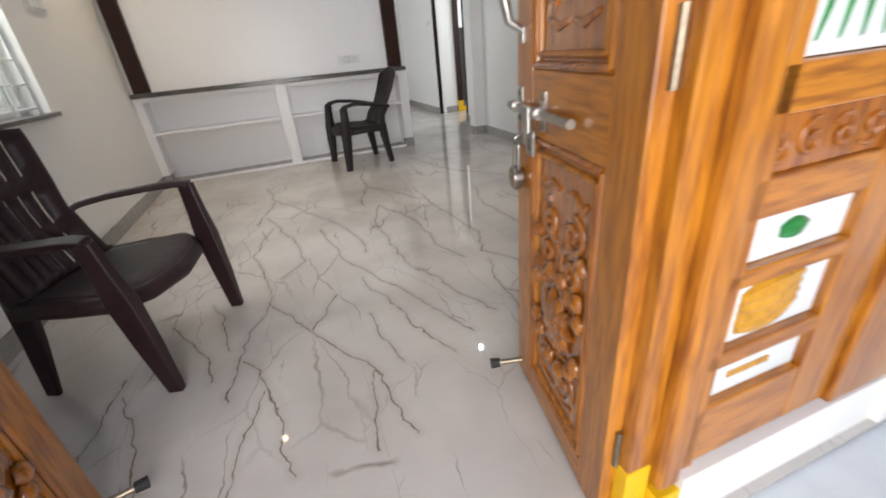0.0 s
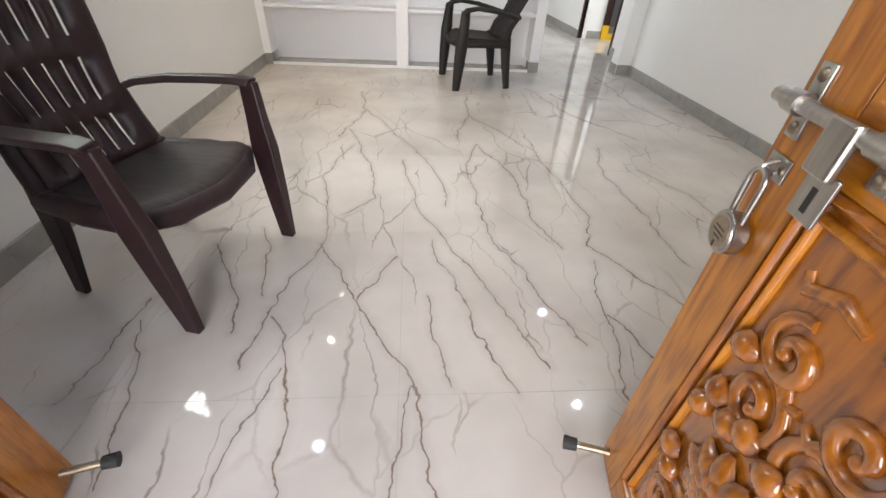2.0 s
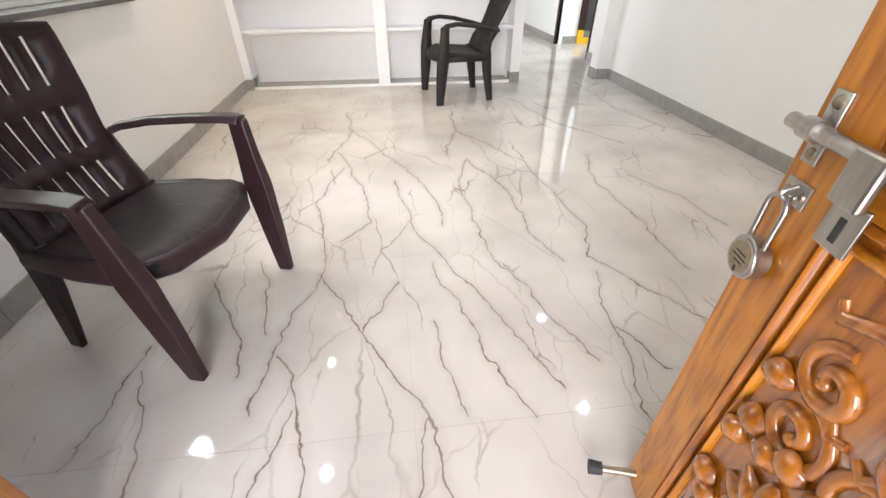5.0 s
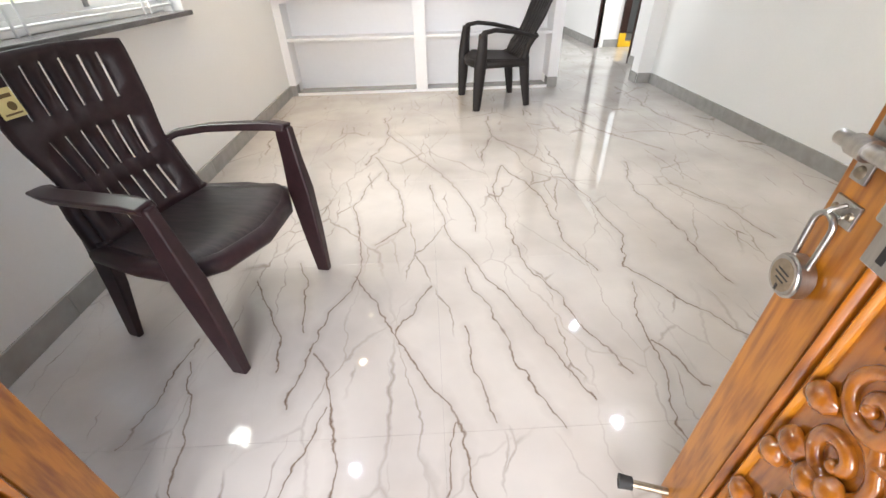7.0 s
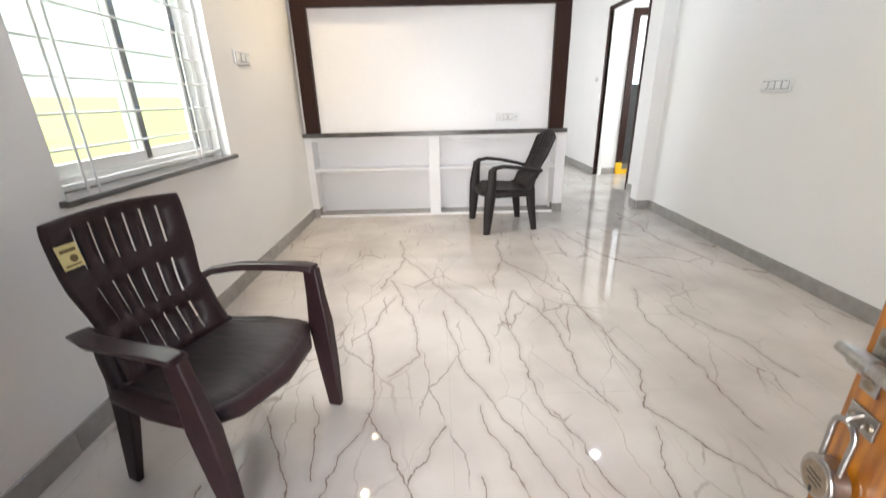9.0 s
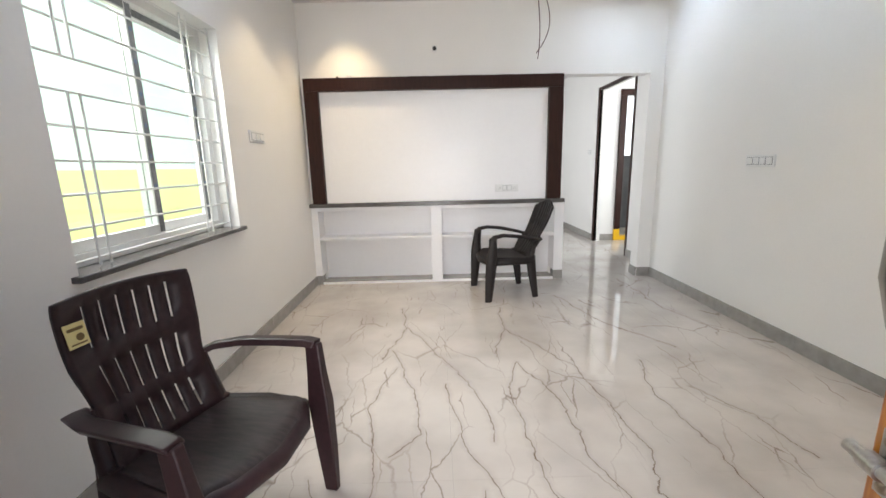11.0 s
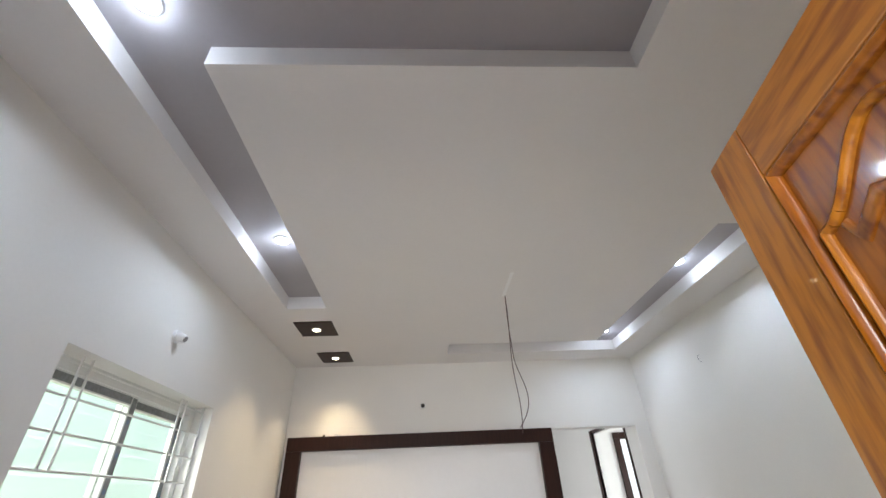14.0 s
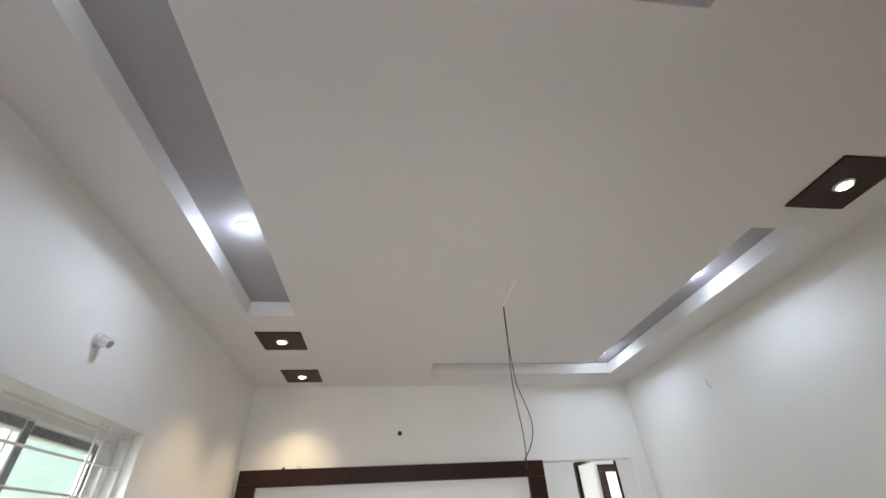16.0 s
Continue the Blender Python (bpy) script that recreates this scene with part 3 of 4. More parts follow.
for n, (a, b, x, film) in enumerate(((y0 + 0.05, YM + 0.03, XF + 0.018, True), (YM - 0.02, y1 - 0.05, XF - 0.018, True))):
    bm = bmesh.new()
    w = 0.05
    zl, zh = z0 + 0.055, z1 - 0.055
    for p, q in (((a, zl), (a + w, zh)), ((b - w, zl), (b, zh)), ((a + w, zl), (b - w, zl + w)), ((a + w, zh - w), (b - w, zh))):
        add_box(bm, (x - 0.015, *p), (x + 0.015, *q), 0.002)
    sash = part("sash", bm, M_UPVC, win)
    part("film", box((x + 0.0155, a + 0.006, zl + 0.01), (x + 0.0165, a + w - 0.008, zh - 0.01)), M_FILM, sash, "grey protective film")
    part("film", box((x + 0.0155, b - w + 0.008, zl + 0.01), (x + 0.0165, b - 0.006, zh - 0.01)), M_FILM, sash, "grey protective film")
    part("film", box((x + 0.0155, a + w, zh - w + 0.008), (x + 0.0165, b - w, zh - 0.008)), M_FILM, sash, "grey protective film")
    for i in range(7):
        for yy in (a + w / 2, b - w / 2):
            zz = zl + 0.1 + i * 0.15
            part("film_mark", cyl((x + 0.0166, yy, zz), (x + 0.0172, yy, zz), 0.011, seg=14), M_MARK, sash)
    pane = part("pane", box((x - 0.003, a + w, zl + w), (x + 0.003, b - w, zh - w)), M_GLASS, win)
    pane.visible_shadow = False
grille = thing("window_grille", Matrix(), "white painted iron grille inside the window", "grille")
XG = -0.055
part("side_bar", box((XG - 0.003, y0 + 0.002, z0), (XG + 0.003, y0 + 0.022, z1)), M_UPVC, grille)
part("side_bar", box((XG - 0.003, y1 - 0.022, z0), (XG + 0.003, y1 - 0.002, z1)), M_UPVC, grille)
zs = [z0 + 0.035 + i * (z1 - z0 - 0.07) / 9 for i in range(10)]
for z in zs:
    part("bar", cyl((XG, y0 + 0.01, z), (XG, y1 - 0.01, z), 0.0055, seg=10), M_UPVC, grille, smooth=True)
for yc in (y0 + 0.19, y1 - 0.27):
    for dy in (-0.028, 0.028):
        part("upright", cyl((XG + 0.008, yc + dy, zs[6]), (XG + 0.008, yc + dy, z1 - 0.005), 0.0055, seg=10), M_UPVC, grille, smooth=True)
        part("upright", cyl((XG + 0.008, yc + dy, z0 + 0.005), (XG + 0.008, yc + dy, zs[5]), 0.0055, seg=10), M_UPVC, grille, smooth=True)
# two self-lit panels in place of the daylit view outside
back = thing("backdrop", Matrix(), "glowing panels standing in for hazy sky over a pale yellow neighbouring wall", "backdrop", kind="structure")
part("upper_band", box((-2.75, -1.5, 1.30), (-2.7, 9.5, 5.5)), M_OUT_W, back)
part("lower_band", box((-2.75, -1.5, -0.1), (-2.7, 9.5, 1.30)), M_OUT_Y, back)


# ---- chairs ----
def soften(ob, on=True):
    if on:
        b = ob.modifiers.new("soft", "BEVEL")
        b.width, b.segments, b.limit_method, b.angle_limit = 0.007, 3, "ANGLE", radians(50)
    return ob


def chair(name, m, mat, seat_mat, label, back_w, top_w, square, sticker, lean):
    c = thing(name, m, label, "chair", "plastic armchairs")
    # seat: a dished sheet with a rounded front lip
    nu, nv = 16, 14
    bm = bmesh.new()
    grid = []
    for j in range(nv + 1):
        f = j / nv
        x = -0.235 + 0.50 * f
        half = 0.205 + 0.055 * min(1, f * 1.2)
        row = []
        for i in range(nu + 1):
            u = 2 * i / nu - 1
            xx = x - (0.075 * u * u if f > 0.99 else 0.075 * u * u * f * f)
            z = 0.385 + 0.035 * f + 0.016 * u * u - (0.032 if f > 0.99 else 0.006 if f > 0.92 else 0)
            row.append(bm.verts.new((xx, u * half, z)))
        grid.append(row)
    for j in range(nv):
        for i in range(nu):
            bm.faces.new((grid[j][i], grid[j][i + 1], grid[j + 1][i + 1], grid[j + 1][i]))
    seat = part("seat", bm, seat_mat, c, "scuffed dished seat", True)
    sm = seat.modifiers.new("thick", "SOLIDIFY")
    sm.thickness, sm.offset = 0.02, -1
    # apron under the seat's front and sides
    pts = [(-0.2, -0.225, 0.375), (0.0, -0.262, 0.385), (0.16, -0.262, 0.385), (0.225, -0.17, 0.375), (0.255, 0, 0.37), (0.225, 0.17, 0.375), (0.16, 0.262, 0.385), (0.0, 0.262, 0.385), (-0.2, 0.225, 0.375)]
    part("apron", add_tube(bmesh.new(), pts, 0.034, 10, None), mat, c, smooth=True)
    # backrest: a bowed sheet with three rows of slots
    slots = 6
    us = [0.0]
    edge = 0.13
    for k in range(slots):
        mid = edge + (1 - 2 * edge) * (k + 0.5) / slots
        us += [mid - 0.0155, mid + 0.0155]
    us.append(1.0)
    us = sorted(us + [0.04, 0.96])
    vs = [0.0, 0.06, 0.14, 0.20, 0.26, 0.34, 0.37, 0.43, 0.50, 0.57, 0.61, 0.68, 0.76, 0.86, 0.93, 0.975, 1.0]
    rows = [(0.06, 0.26), (0.34, 0.57), (0.68, 0.93)]
    bm = bmesh.new()
    grid = []
    for v in vs:
        k = min(1.0, max(0.0, (v - 0.3) / 0.5))
        half = back_w - 0.014 * math.sin(math.pi * min(1.0, v / 0.6)) + (top_w - back_w) * k * k * (3 - 2 * k)
        if v > 0.9:
            k = (v - 0.9) / 0.1
            half *= 1 - (0.03 if square else 0.30) * k * k
        row = []
        for u in us:
            s = 2 * u - 1
            x = -0.205 - lean * v - 0.05 * math.sin(math.pi * v) * 0.6 + 0.045 * s * s * (1 - 0.3 * v)
            z = 0.385 + 0.57 * v - (0.05 if not square else 0.012) * s * s * max(0, v - 0.85) / 0.15
            row.append(bm.verts.new((x, s * half, z)))
        grid.append(row)
    for j in range(len(vs) - 1):
        vm = (vs[j] + vs[j + 1]) / 2
        for i in range(len(us) - 1):
            thin = us[i + 1] - us[i] < 0.032 and 0.1 < us[i] < 0.9
            if thin and any(a < vm < b for a, b in rows):
                continue
            bm.faces.new((grid[j][i], grid[j][i + 1], grid[j + 1][i + 1], grid[j + 1][i]))
    bk = part("backrest", bm, mat, c, "slotted bowed backrest", True)
    sm = bk.modifiers.new("thick", "SOLIDIFY")
    sm.thickness, sm.offset = 0.014, 0
    for s in (-1, 1):
        # armrest: flat bar, then the front leg down from its end
        pts = [(-0.265, s * 0.218, 0.595), (-0.235, s * 0.258, 0.610), (-0.12, s * 0.292, 0.626), (0.04, s * 0.305, 0.638), (0.17, s * 0.310, 0.645), (0.222, s * 0.311, 0.640)]
        if not square:
            pts = [(-0.30, s * (top_w - 0.01), 0.58), (-0.22, s * 0.265, 0.60), (-0.06, s * 0.285, 0.635), (0.10, s * 0.29, 0.655), (0.19, s * 0.29, 0.64), (0.225, s * 0.29, 0.60)]
        seg, ph = (4, math.pi / 4) if square else (12, 0)
        k = 1.15 if square else 1.0
        bm = add_tube(bmesh.new(), pts, [r * k for r in (0.028, 0.032, 0.035, 0.035, 0.036, 0.034)], seg, (2, 0.5), phase=ph)
        soften(part("armrest", bm, mat, c, smooth=True), square)
        ya = s * (0.313 if square else 0.29)
        bm = add_tube(bmesh.new(), [(0.205, ya, 0.642 if square else 0.63), (0.215, s * 0.306, 0.52), (0.225, s * 0.30, 0.40), (0.24, s * 0.295, 0.2), (0.253, s * 0.29, 0.0)], [r * k for r in (0.038, 0.044, 0.056, 0.048, 0.035)], seg, (1, 0.55), phase=ph)
        soften(part("front_leg", bm, mat, c, smooth=True), square)
        bm = add_tube(bmesh.new(), [(-0.20, s * 0.215, 0.42), (-0.215, s * 0.225, 0.25), (-0.25, s * 0.242, 0.0)], [r * k for r in (0.05, 0.044, 0.03)], seg, (1, 0.5), phase=ph)
        soften(part("back_leg", bm, mat, c, smooth=True), square)
        bm = add_tube(bmesh.new(), [(-0.20, s * 0.215, 0.385), (-0.235, s * (back_w - 0.006), 0.50), (-0.205 - lean * 0.4, s * (back_w - 0.008), 0.60)], [0.034, 0.028, 0.018], 8)
        part("side_rail", bm, mat, c, smooth=True)
    if sticker:
        st = part("sticker", box((-0.001, -0.032, -0.04), (0.001, 0.032, 0.036), 0.0005), M_STICK, c, "yellow and white maker's sticker")
        st.matrix_local = pose(-0.273, -top_w + 0.045, 0.84, 0, -10, 8)
        bar = part("print", box((0.0012, -0.024, 0.012), (0.0016, 0.024, 0.022)), M_INK, st)
        part("print", cyl((0.0012, 0.008, -0.01), (0.0016, 0.008, -0.01), 0.012, seg=16), M_INK, st)
        part("print", box((0.0012, -0.024, -0.032), (0.0016, 0.024, -0.027)), M_INK, st)
    return c


chair("armchair", pose(0.588, 1.357, 0, 0, 0, -17.3) @ Matrix.Scale(0.95, 4), M_CHAIR, M_SEAT, "dark brown plastic armchair with a slotted back and sticker", 0.215, 0.232, True, True, 0.115)
chair("armchair", pose(1.992, 4.047, 0, 0, 0, 188.8) @ Matrix.Scale(0.95, 4), M_CHAIR2, M_CHAIR2, "dark brown plastic armchair with a rounded high back", 0.20, 0.215, False, False, 0.27)


# ---- carved entrance doors ----
LEAF_W, LEAF_H, LEAF_T = 0.54, 2.02, 0.042


def spiral(bm, cx, cz, r, turns, start, hand, y, s, thick, tail=0.0):
    """A carved scroll that tapers to its eye, lying on the panel face."""
    pts, rad = [], []
    n = int(18 * turns)
    for i in range(n + 1):
        f = i / n
        a = start + hand * 2 * math.pi * turns * f
        rr = r * (1 - 0.82 * f)
        pts.append((cx + rr * math.cos(a), y + s * 0.003 * f, cz + rr * math.sin(a)))
        rad.append(thick * (0.42 + 0.42 * math.sin(math.pi * (0.15 + 0.75 * f))))
    add_tube(bm, pts, rad, 8, (1, 0.8))
    eye = bmesh.ops.create_icosphere(bm, subdivisions=2, radius=thick * 0.72)["verts"]
    for v in eye:
        v.co = Vector((v.co.x + pts[-1][0], v.co.y * 0.8 + y + s * 0.004, v.co.z + pts[-1][2]))


def petal(bm, cx, cz, ang, length, width, y, s, lift):
    pts, rad = [], []
    for i in range(7):
        f = i / 6
        d = length * f
        pts.append((cx + d * math.cos(ang), y + s * lift * math.sin(math.pi * f * 0.8), cz + d * math.sin(ang)))
        rad.append(width * (0.25 + 0.95 * math.sin(math.pi * min(1, 0.12 + 0.86 * f))) * 0.5)
    add_tube(bm, pts, rad, 8, (1, 0.6))


def flower(bm, cx, cz, r, y, s, n=9):
    for ring, (rr, w, lift) in enumerate(((r, r * 0.5, 0.006), (r * 0.62, r * 0.4, 0.012))):
        for k in range(n):
            petal(bm, cx, cz, 2 * math.pi * (k + 0.5 * ring) / n, rr, w, y, s, lift)
    core = bmesh.ops.create_icosphere(bm, subdivisions=2, radius=r * 0.26)["verts"]
    for v in core:
        v.co = Vector((v.co.x + cx, v.co.y * 0.7 + y + s * 0.01, v.co.z + cz))


def curve_stem(bm, pts, thick, y):
    add_tube(bm, [(p[0], y, p[1]) for p in pts], [thick * (0.5 + 0.36 * math.sin(math.pi * i / (len(pts) - 1))) for i in range(len(pts))], 8, (1, 0.8))


def carving(parent, x0, x1, z0, z1, y, s):
    """Mirrored scrolls, leaves and a flower that fill a panel."""
    cx, w, h = (x0 + x1) / 2, x1 - x0, z1 - z0
    bm = bmesh.new()
    zf = z0 + h * 0.40
    flower(bm, cx, zf, w * 0.34, y, s, 10)
    part("carved_flower", bm, M_CARVE, parent, "carved flower", True)
    for e in (-1, 1):
        bm = bmesh.new()
        spiral(bm, cx + e * w * 0.23, z0 + h * 0.80, w * 0.19, 1.35, math.pi / 2 if e > 0 else math.pi / 2, -e, y, s, 0.0145)
        spiral(bm, cx + e * w * 0.22, z0 + h * 0.655, w * 0.22, 1.4, math.pi * (0.5), e, y, s, 0.0155)
        spiral(bm, cx + e * w * 0.24, z0 + h * 0.15, w * 0.19, 1.35, -math.pi / 2, e, y, s, 0.0145)
        curve_stem(bm, [(cx + e * w * 0.05, z0 + h * 0.93), (cx + e * w * 0.2, z0 + h * 0.945), (cx + e * w * 0.38, z0 + h * 0.91), (cx + e * w * 0.43, z0 + h * 0.94)], 0.0135, y)
        curve_stem(bm, [(cx + e * w * 0.02, z0 + h * 0.74), (cx + e * w * 0.10, z0 + h * 0.72), (cx + e * w * 0.16, z0 + h * 0.765)], 0.0135, y)
        curve_stem(bm, [(cx + e * w * 0.05, z0 + h * 0.24), (cx + e * w * 0.22, z0 + h * 0.265), (cx + e * w * 0.36, z0 + h * 0.235), (cx + e * w * 0.42, z0 + h * 0.27)], 0.012, y)
        curve_stem(bm, [(cx + e * w * 0.04, z0 + h * 0.05), (cx + e * w * 0.2, z0 + h * 0.04), (cx + e * w * 0.4, z0 + h * 0.06)], 0.011, y)
        part("carved_scroll", bm, M_CARVE, parent, "carved scroll", True)
        bm = bmesh.new()
        for k, (px, pz, a, ln) in enumerate(((0.36, 0.55, 1.1, 0.16), (0.40, 0.50, 0.4, 0.12), (0.38, 0.33, -0.5, 0.15), (0.33, 0.29, -1.1, 0.14), (0.08, 0.57, 1.25, 0.15), (0.18, 0.54, 0.9, 0.14), (0.10, 0.22, -1.3, 0.16), (0.42, 0.70, 1.3, 0.13))):
            petal(bm, cx + e * w * px, z0 + h * pz, a if e > 0 else math.pi - a, w * ln * 1.2, w * 0.17, y, s, 0.009)
        part("carved_leaves", bm, M_CARVE, parent, "carved leaves", True)


def moulding(x0, x1, z0, z1, y, s, w, proud, arch=0.0):
    """A frame of half-round beading round a panel; arch raises the top's middle."""
    bm = bmesh.new()
    top = [(x0 + (x1 - x0) * i / 16, z1 + arch * math.sin(math.pi * i / 16) ** 2 - (arch * 0.5 if arch else 0)) for i in range(17)]
    loop = [(x0, z0), (x1, z0)] + top[::-1]
    pts = [(p[0], y, p[1]) for p in loop] + [(loop[0][0], y, loop[0][1])]
    for a, b in zip(pts, pts[1:]):
        add_tube(bm, [a, b], w, 8, (1, proud / w))
    return bm


def leaf(name, m, s, label):
    """One door leaf: x from the hinge to the free edge, the carved face towards s * y."""
    d = thing(name, m, label, "door", "entrance door leaves", "structure")
    h = LEAF_T / 2
    st = 0.10
    bv = 0.003
    part("stile", box((0, -h, 0.012), (st, h, LEAF_H), bv), M_TEAK, d)
    part("stile", box((LEAF_W - st, -h, 0.012), (LEAF_W, h, LEAF_H), bv), M_TEAK, d)
    rails = ((0.012, 0.09), (0.82, 0.965), (1.92, LEAF_H))
    for a, b in rails:
        part("rail", box((st + 0.0005, -h + 0.0008, a), (LEAF_W - st - 0.0005, h - 0.0008, b), bv), M_TEAK_X, d)
    for a, b, arch in ((0.09, 0.82, 0.0), (0.965, 1.92, 0.05)):
        x0, x1 = st, LEAF_W - st
        p = part("panel", box((x0, -h + 0.010, a), (x1, h - 0.010, b)), M_CARVE, d, "carved panel field")
        y = s * (h - 0.010)
        part("moulding", moulding(x0 + 0.009, x1 - 0.009, a + 0.009, b - 0.009, y, s, 0.010, 0.014), M_CARVE, d, smooth=True)
        part("moulding", moulding(x0 + 0.030, x1 - 0.030, a + 0.030, b - 0.035 - arch, y, s, 0.007, 0.010, arch * 1.6), M_TEAK, d, smooth=True)
        carving(p, x0 + 0.042, x1 - 0.042, a + 0.045, b - 0.05 - arch * 0.6, y, s)
    # door stop near the foot: rod with a rubber tip
    stop = part("door_stop", cyl((LEAF_W - 0.03, s * h, 0.055), (LEAF_W - 0.03 + 0.01, s * (h + 0.075), 0.05), 0.009), M_DULL, d, "tarnished metal door stop", True)
    part("rubber_tip", cyl((LEAF_W - 0.02, s * (h + 0.075), 0.05), (LEAF_W - 0.016, s * (h + 0.105), 0.048), 0.015, 0.017), M_RUBBER, stop, smooth=True)
    # pull handle on the free stile
    hx = LEAF_W - 0.042
    hd = part("handle", add_tube(bmesh.new(), [(hx, s * (h + 0.004), 1.047), (hx, s * (h + 0.035), 1.067), (hx, s * (h + 0.048), 1.122), (hx, s * (h + 0.048), 1.222), (hx, s * (h + 0.035), 1.277), (hx, s * (h + 0.004), 1.297)], [0.008, 0.010, 0.012, 0.012, 0.010, 0.008], 10), M_STEEL, d, "chrome pull handle", True)
    for z in (1.037, 1.307):
        part("handle_plate", box((hx - 0.013, s * h, z - 0.018), (hx + 0.013, s * (h + 0.006), z + 0.018), 0.002), M_STEEL, hd)
    # hinges
    for z in (0.25, 1.0, 1.8):
        part("hinge", cyl((-0.004, s * -h * 0.2, z - 0.05), (-0.004, s * -h * 0.2, z + 0.05), 0.007), M_DULL, d)
    return d


right = leaf("door_1", pose(1.81, 0.06, 0, 0, 0, 78.8), 1, "open carved teak door leaf with a sliding bolt")
left = leaf("door_2", pose(0.715, 0.06, 0, 0, 0, 99.0), -1, "open carved teak door leaf with a latch")


def strap(bm, x, y0, z0, z1, w, s):
    add_box(bm, (x - w / 2, y0, z0), (x + w / 2, y0 + s * 0.004, z1), 0.001)


def bolt_set(door, s):
    y = s * LEAF_T / 2
    zb = 0.88
    rod = part("bolt", cyl((0.20, y + s * 0.016, zb), (0.552, y + s * 0.016, zb), 0.0095, seg=24), M_STEEL, door, "long round steel bolt", True)
    for x in (0.512, 0.365):
        bm = bmesh.new()
        strap(bm, x, y, zb - 0.042, zb + 0.045, 0.026, s)
        add_cyl(bm, (x - 0.013, y + s * 0.016, zb), (x + 0.013, y + s * 0.016, zb), 0.0135)
        k = part("bracket", bm, M_STEEL, door, "steel bolt bracket with two screws", True)
        for dz in (-0.030, 0.032):
            part("screw", cyl((x, y + s * 0.004, zb + dz), (x, y + s * 0.0075, zb + dz), 0.0085, 0.006, 16), M_DULL, k, smooth=True)
    bm = bmesh.new()
    add_box(bm, (0.392, y + s * 0.018, zb - 0.05), (0.434, y + s * 0.03, zb + 0.012), 0.004)
    add_box(bm, (0.388, y + s * 0.012, zb - 0.102), (0.434, y + s * 0.017, zb - 0.044), 0.0015)
    hp = part("hasp", bm, M_STEEL, door, "flat steel hasp with a slot")
    part("slot", box((0.406, y + s * 0.0165, zb - 0.092), (0.416, y + s * 0.0176, zb - 0.062), 0.0005), M_BLACK, hp)
    bm = bmesh.new()
    add_box(bm, (0.482, y, 0.785), (0.526, y + s * 0.004, 0.817), 0.001)
    ring = [(0.504 + 0.0, y + s * (0.004 + 0.016 * math.sin(math.pi * i / 8)), 0.801 - 0.009 + 0.018 * i / 8) for i in range(9)]
    add_tube(bm, ring, 0.003, 8)
    sp = part("staple", bm, M_STEEL, door, "steel staple plate")
    for x in (0.490, 0.518):
        part("screw", cyl((x, y + s * 0.004, 0.801), (x, y + s * 0.007, 0.801), 0.006, 0.004, 14), M_DULL, sp)


bolt_set(right, 1)
# latch on the other leaf
_y = -LEAF_T / 2
bm = box((0.500, _y, 0.842), (0.528, _y - 0.004, 0.932), 0.001)
add_cyl(bm, (0.488, _y - 0.014, 0.887), (0.545, _y - 0.014, 0.887), 0.012)
lt = part("latch", bm, M_STEEL, left, "steel latch keeper", True)
for z in (0.855, 0.919):
    part("screw", cyl((0.514, _y - 0.004, z), (0.514, _y - 0.008, z), 0.008, 0.006, 14), M_DULL, lt)

# padlock: hangs open from the staple
pl = thing("padlock", right.matrix_basis @ pose(0.504, LEAF_T / 2 + 0.017, 0.795, 0, 0, 0), "round steel padlock hanging open from the staple", "padlock")
part("shackle", add_tube(bmesh.new(), [(-0.017, 0, -0.075), (-0.018, 0, -0.02)] + [(-0.018 * math.cos(math.pi * i / 8), 0, -0.016 + 0.018 * math.sin(math.pi * i / 8)) for i in range(9)] + [(0.018, 0, -0.02), (0.017, 0, -0.075)], 0.0042, 10), M_STEEL, pl, "bright steel shackle", True)
bm = cyl((0, -0.0125, -0.097), (0, 0.0125, -0.097), 0.032, seg=40)
bmesh.ops.bevel(bm, geom=[e for e in bm.edges if len(e.link_faces) == 2 and e.calc_face_angle() > 1.2], offset=0.004, segments=3, affect="EDGES")
body = part("body", bm, M_STEEL, pl, "worn round steel body", True)
part("face", cyl((0, 0.0122, -0.097), (0, 0.0131, -0.097), 0.0235, seg=36), M_DULL, body)
part("keyhole", box((-0.0025, 0.0128, -0.122), (0.0025, 0.0137, -0.112), 0.0006), M_BLACK, body)
for k, w in enumerate((0.024, 0.030, 0.018)):
    part("engraving", box((-w / 2, 0.0129, -0.092 - 0.007 * k), (w / 2, 0.0134, -0.0895 - 0.007 * k)), M_BLACK, body)

# door frame with yellow feet, and the side panel with picture tiles
frame_1 = thing("door_frame", pose(0, 0.055, 0), "carved teak entrance frame with yellow painted feet", "door frame", kind="structure")
FZ = 0.2
for x0, x1 in ((DOOR_X0 - 0.06, DOOR_X0), (DOOR_X1, DOOR_X1 + 0.06)):
    part("jamb", box((x0, -0.03, FZ), (x1, 0.085, 2.04), 0.004), M_TEAK, frame_1)
    part("foot", box((x0 - 0.001, -0.032, 0), (x1 + 0.001, 0.086, FZ), 0.004), M_YELLOW, frame_1, "turmeric yellow painted foot")
part("head", box((DOOR_X0 - 0.06, -0.03, 2.041), (2.75, 0.085, 2.25), 0.004), M_TEAK_X, frame_1)
xa = DOOR_X1 + 0.06
part("moulding_post", box((xa + 0.001, -0.06, FZ - 0.06), (xa + 0.06, 0.06, 2.04), 0.012), M_TEAK, frame_1)
part("moulding_post", box((xa + 0.061, -0.045, FZ - 0.08), (xa + 0.11, 0.06, 2.04), 0.006), M_TEAK, frame_1)
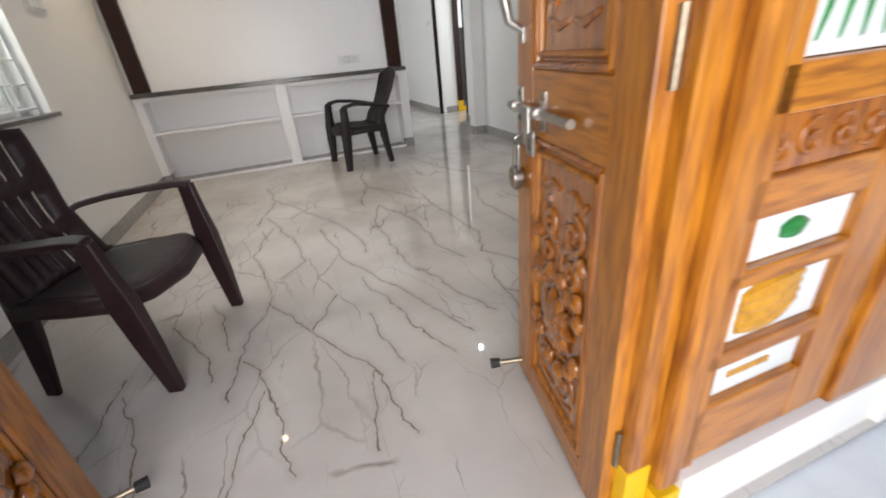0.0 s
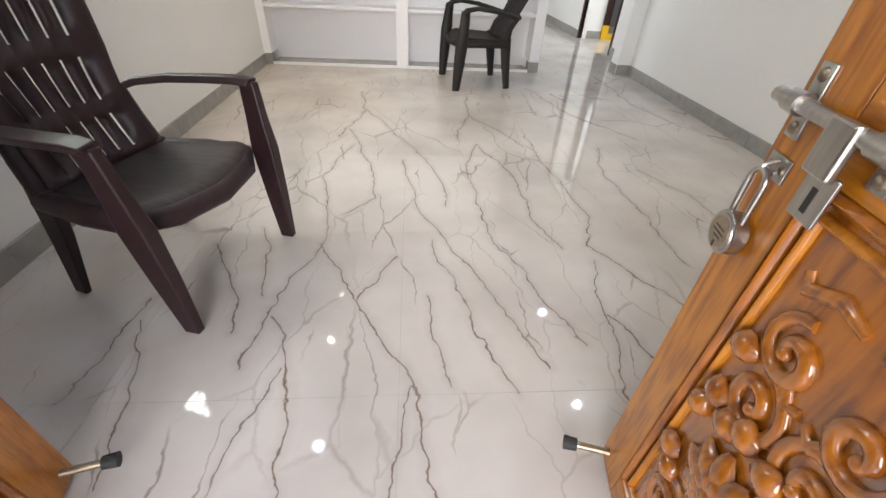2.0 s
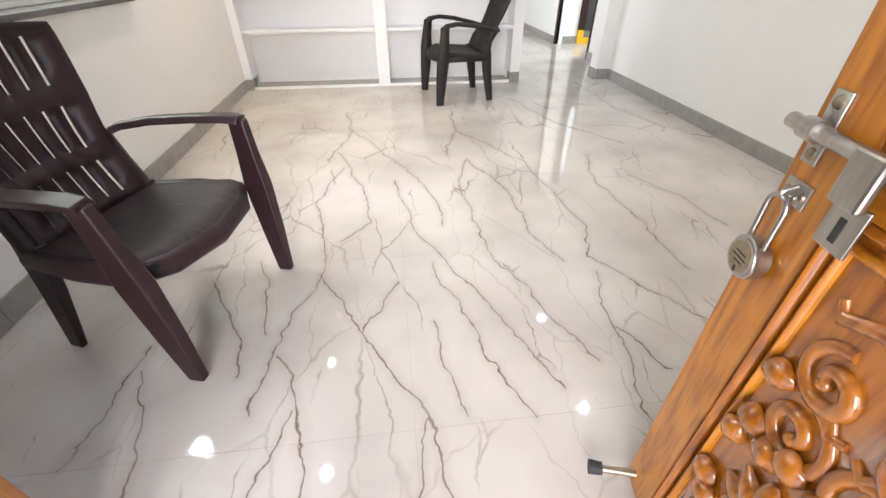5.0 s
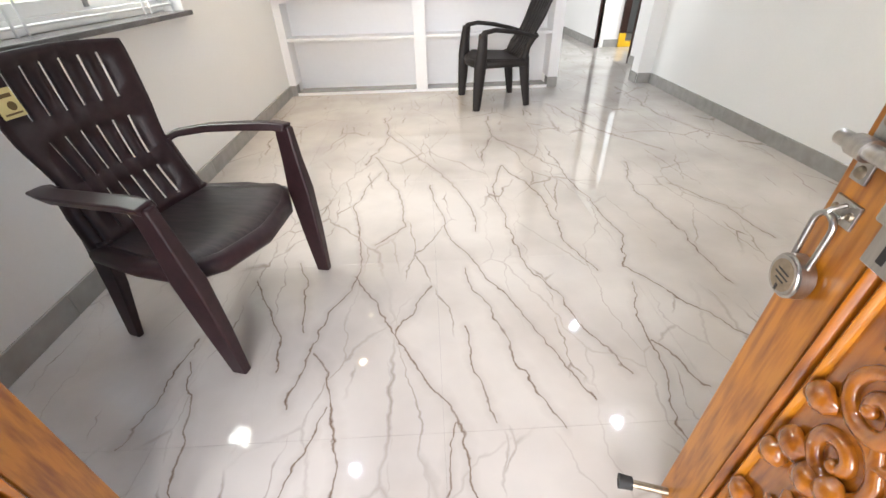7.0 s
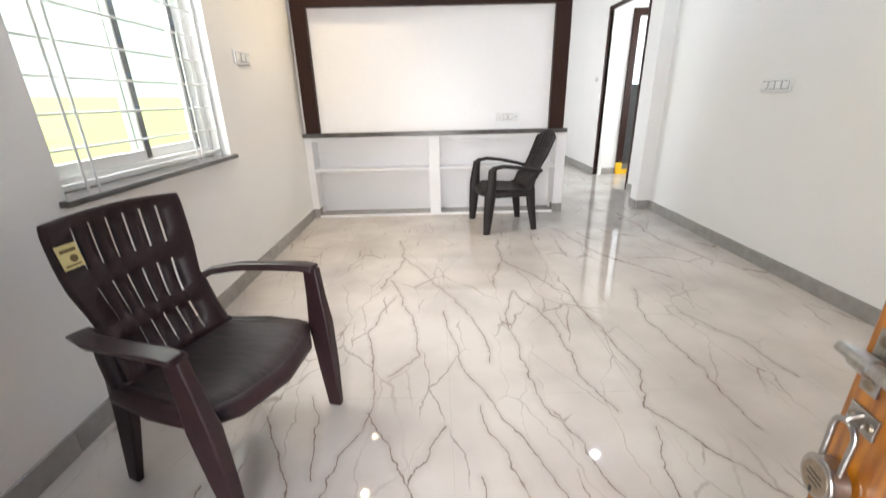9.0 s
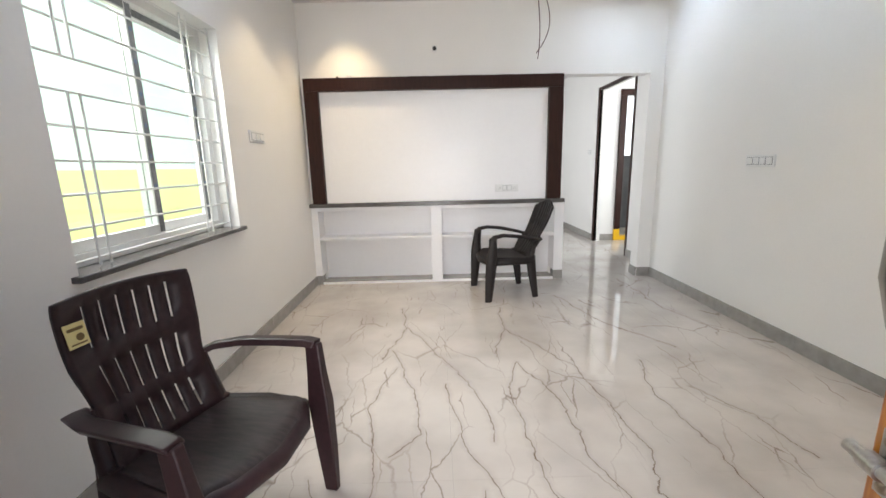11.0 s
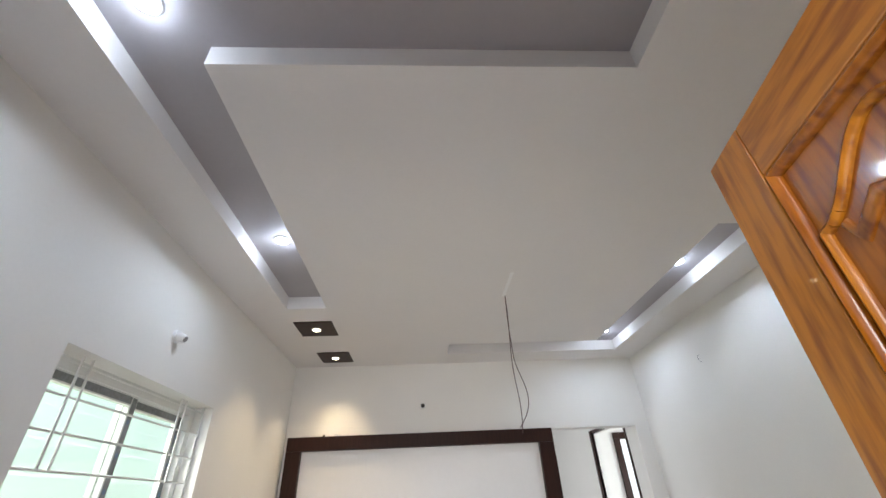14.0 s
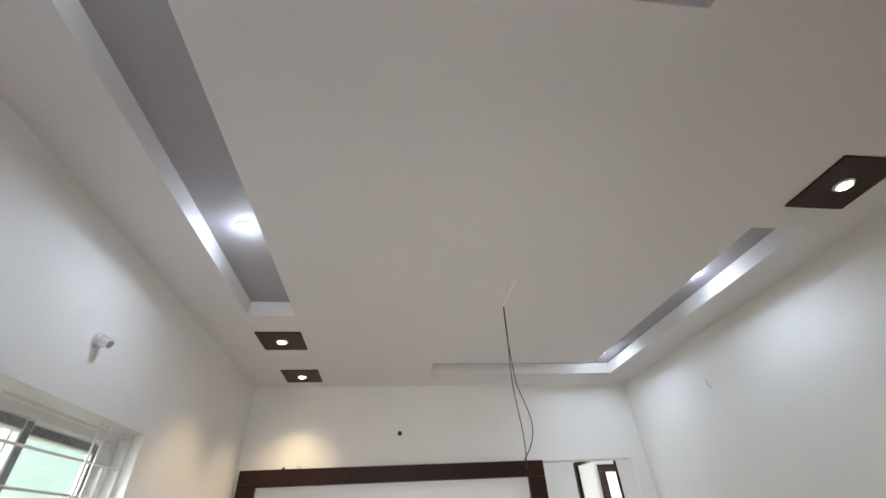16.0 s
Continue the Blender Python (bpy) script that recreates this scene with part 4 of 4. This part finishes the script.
part("foot", box((xa + 0.002, -0.062, -0.02), (xa + 0.12, 0.06, FZ - 0.081), 0.004), M_YELLOW, frame_1, "turmeric yellow painted foot")
side = thing("side_panel", pose(-0.10, 0.05, -0.09), "carved teak side panel with inlaid glazed picture tiles", "door panel", kind="structure")
xb = xa + 0.112
part("stile", box((xb, -0.04, 0.26), (xb + 0.06, 0.05, 2.128), 0.004), M_TEAK, side)
part("stile", box((xb + 0.37, -0.04, 0.26), (xb + 0.52, 0.05, 2.128), 0.004), M_TEAK, side)
part("edge_post", box((xb + 0.521, -0.055, 0.25), (2.75, 0.05, 2.128), 0.006), M_TEAK, side)
part("bottom_rail", box((xb + 0.061, -0.04, 0.26), (xb + 0.369, 0.05, 0.42), 0.004), M_TEAK_X, side)
part("backing", box((xb + 0.061, 0.0, 0.42), (xb + 0.369, 0.05, 2.128)), M_CARVE, side)
for z0, z1 in ((0.52, 0.56), (0.70, 0.735), (0.83, 0.90), (0.99, 1.06), (1.35, 1.42), (1.72, 1.80)):
    part("rail", box((xb + 0.061, -0.04, z0), (xb + 0.369, 0.0, z1), 0.004), M_TEAK_X, side)
part("carved_rail", box((xb + 0.061, -0.03, 0.90), (xb + 0.369, 0.0, 0.989), 0.003), M_CARVE, side)
bm = bmesh.new()
for k in range(4):
    spiral(bm, xb + 0.105 + 0.073 * k, 0.945, 0.032, 1.2, k * 1.3, 1 if k % 2 else -1, -0.031, -1, 0.006)
part("carved_scroll", bm, M_CARVE, side, "carved scroll", True)
for z0, z1, mt, kind in ((0.42, 0.52, M_GOLD, "bar"), (0.56, 0.70, M_GOLD, "shell"), (0.735, 0.83, M_GREEN, "leaf"), (1.06, 1.35, M_RED, "rose"), (1.42, 1.72, M_GREEN, "rose")):
    t = part("tile", box((xb + 0.062, -0.022, z0 + 0.001), (xb + 0.368, -0.001, z1 - 0.001), 0.003), M_PIC, side, "glazed white picture tile")
    cxm, czm = xb + 0.215, (z0 + z1) / 2
    bm = bmesh.new()
    if kind == "bar":
        add_box(bm, (cxm - 0.06, -0.025, czm - 0.008), (cxm + 0.06, -0.021, czm + 0.008), 0.001)
    elif kind == "leaf":
        petal(bm, cxm - 0.03, czm, 0.1, 0.07, 0.035, -0.022, -1, 0.001)
    elif kind == "shell":
        for k in range(4):
            petal(bm, cxm - 0.08, czm - 0.035 + 0.02 * k, 0.15, 0.16, 0.05, -0.022, -1, 0.002)
    else:
        for k in range(6):
            petal(bm, cxm - 0.05, czm + 0.07, k * 1.05, 0.045, 0.05, -0.022, -1, 0.002)
    part("motif", bm, mt, t)
    if kind == "rose":
        bm = bmesh.new()
        for k in range(4):
            petal(bm, cxm - 0.08 + 0.05 * k, z0 + 0.02, 1.35 + 0.15 * k, 0.13, 0.012, -0.022, -1, 0.001)
        part("stems", bm, M_GREEN, t)

solid("wall_plinth", box((1.945, -0.01, -0.02), (2.65, 0.10, 0.158)), M_WALL, "white painted plinth under the carved side panel", "wall", "structure")

# ---- doorways seen through the passage ----
tr = thing("doorway_trim", Matrix(), "thin dark brown trim around a white doorway", "door frame", kind="structure")
part("trim_upright", box((BX - 0.012, 5.46, 0.0), (BX + 0.04, 5.50, 2.36), 0.002), M_BROWN, tr)
part("trim_upright", box((BX - 0.02, 6.62, 0.0), (BX + 0.04, 6.66, 2.36), 0.002), M_BROWN, tr)
part("trim_head", box((BX - 0.012, 5.50, 2.32), (BX + 0.04, 6.62, 2.36), 0.002), M_BROWN, tr)
inner = thing("door_frame_2", Matrix(), "dark brown inner door frame with yellow painted feet", "door frame", kind="structure")
for x0, x1 in ((4.20, 4.29), (5.0, 5.08)):
    part("jamb", box((x0, 6.62, 0.18), (x1, 6.77, 2.24), 0.003), M_BROWN, inner)
    part("foot", box((x0 - 0.001, 6.618, 0), (x1 + 0.001, 6.772, 0.18), 0.003), M_YELLOW, inner, "turmeric yellow painted foot")
part("head", box((4.20, 6.62, 2.241), (5.08, 6.77, 2.33), 0.003), M_BROWN, inner)
part("threshold", box((4.292, 6.62, 0), (4.998, 6.77, 0.06), 0.004), M_YELLOW, inner, "yellow painted threshold")

# ---- floor tiles, last ----
far_stone = marble_material(20, 20, 20, 20)
TW, TL = 0.8, 0.8
gx = [-0.22 + TW * i for i in range(8)]
gy = [-0.03 + TL * j for j in range(11)]
for x in gx:
    for y in gy:
        x1, y1 = min(x + TW, 5.6), min(y + TL, 8.7)
        if x1 - x < 0.05 or y1 - y < 0.05 or (x > 3.7 and y1 < 4.7):
            continue
        if y < 4.0 and x < 3.7:
            stone = marble_material(x, x1, y, y1)
        else:
            stone = far_stone
        part("floor_tile", box((x + 0.0004, y + 0.0004, -0.012), (x1 - 0.0004, y1 - 0.0004, 0.0)), stone, floor)
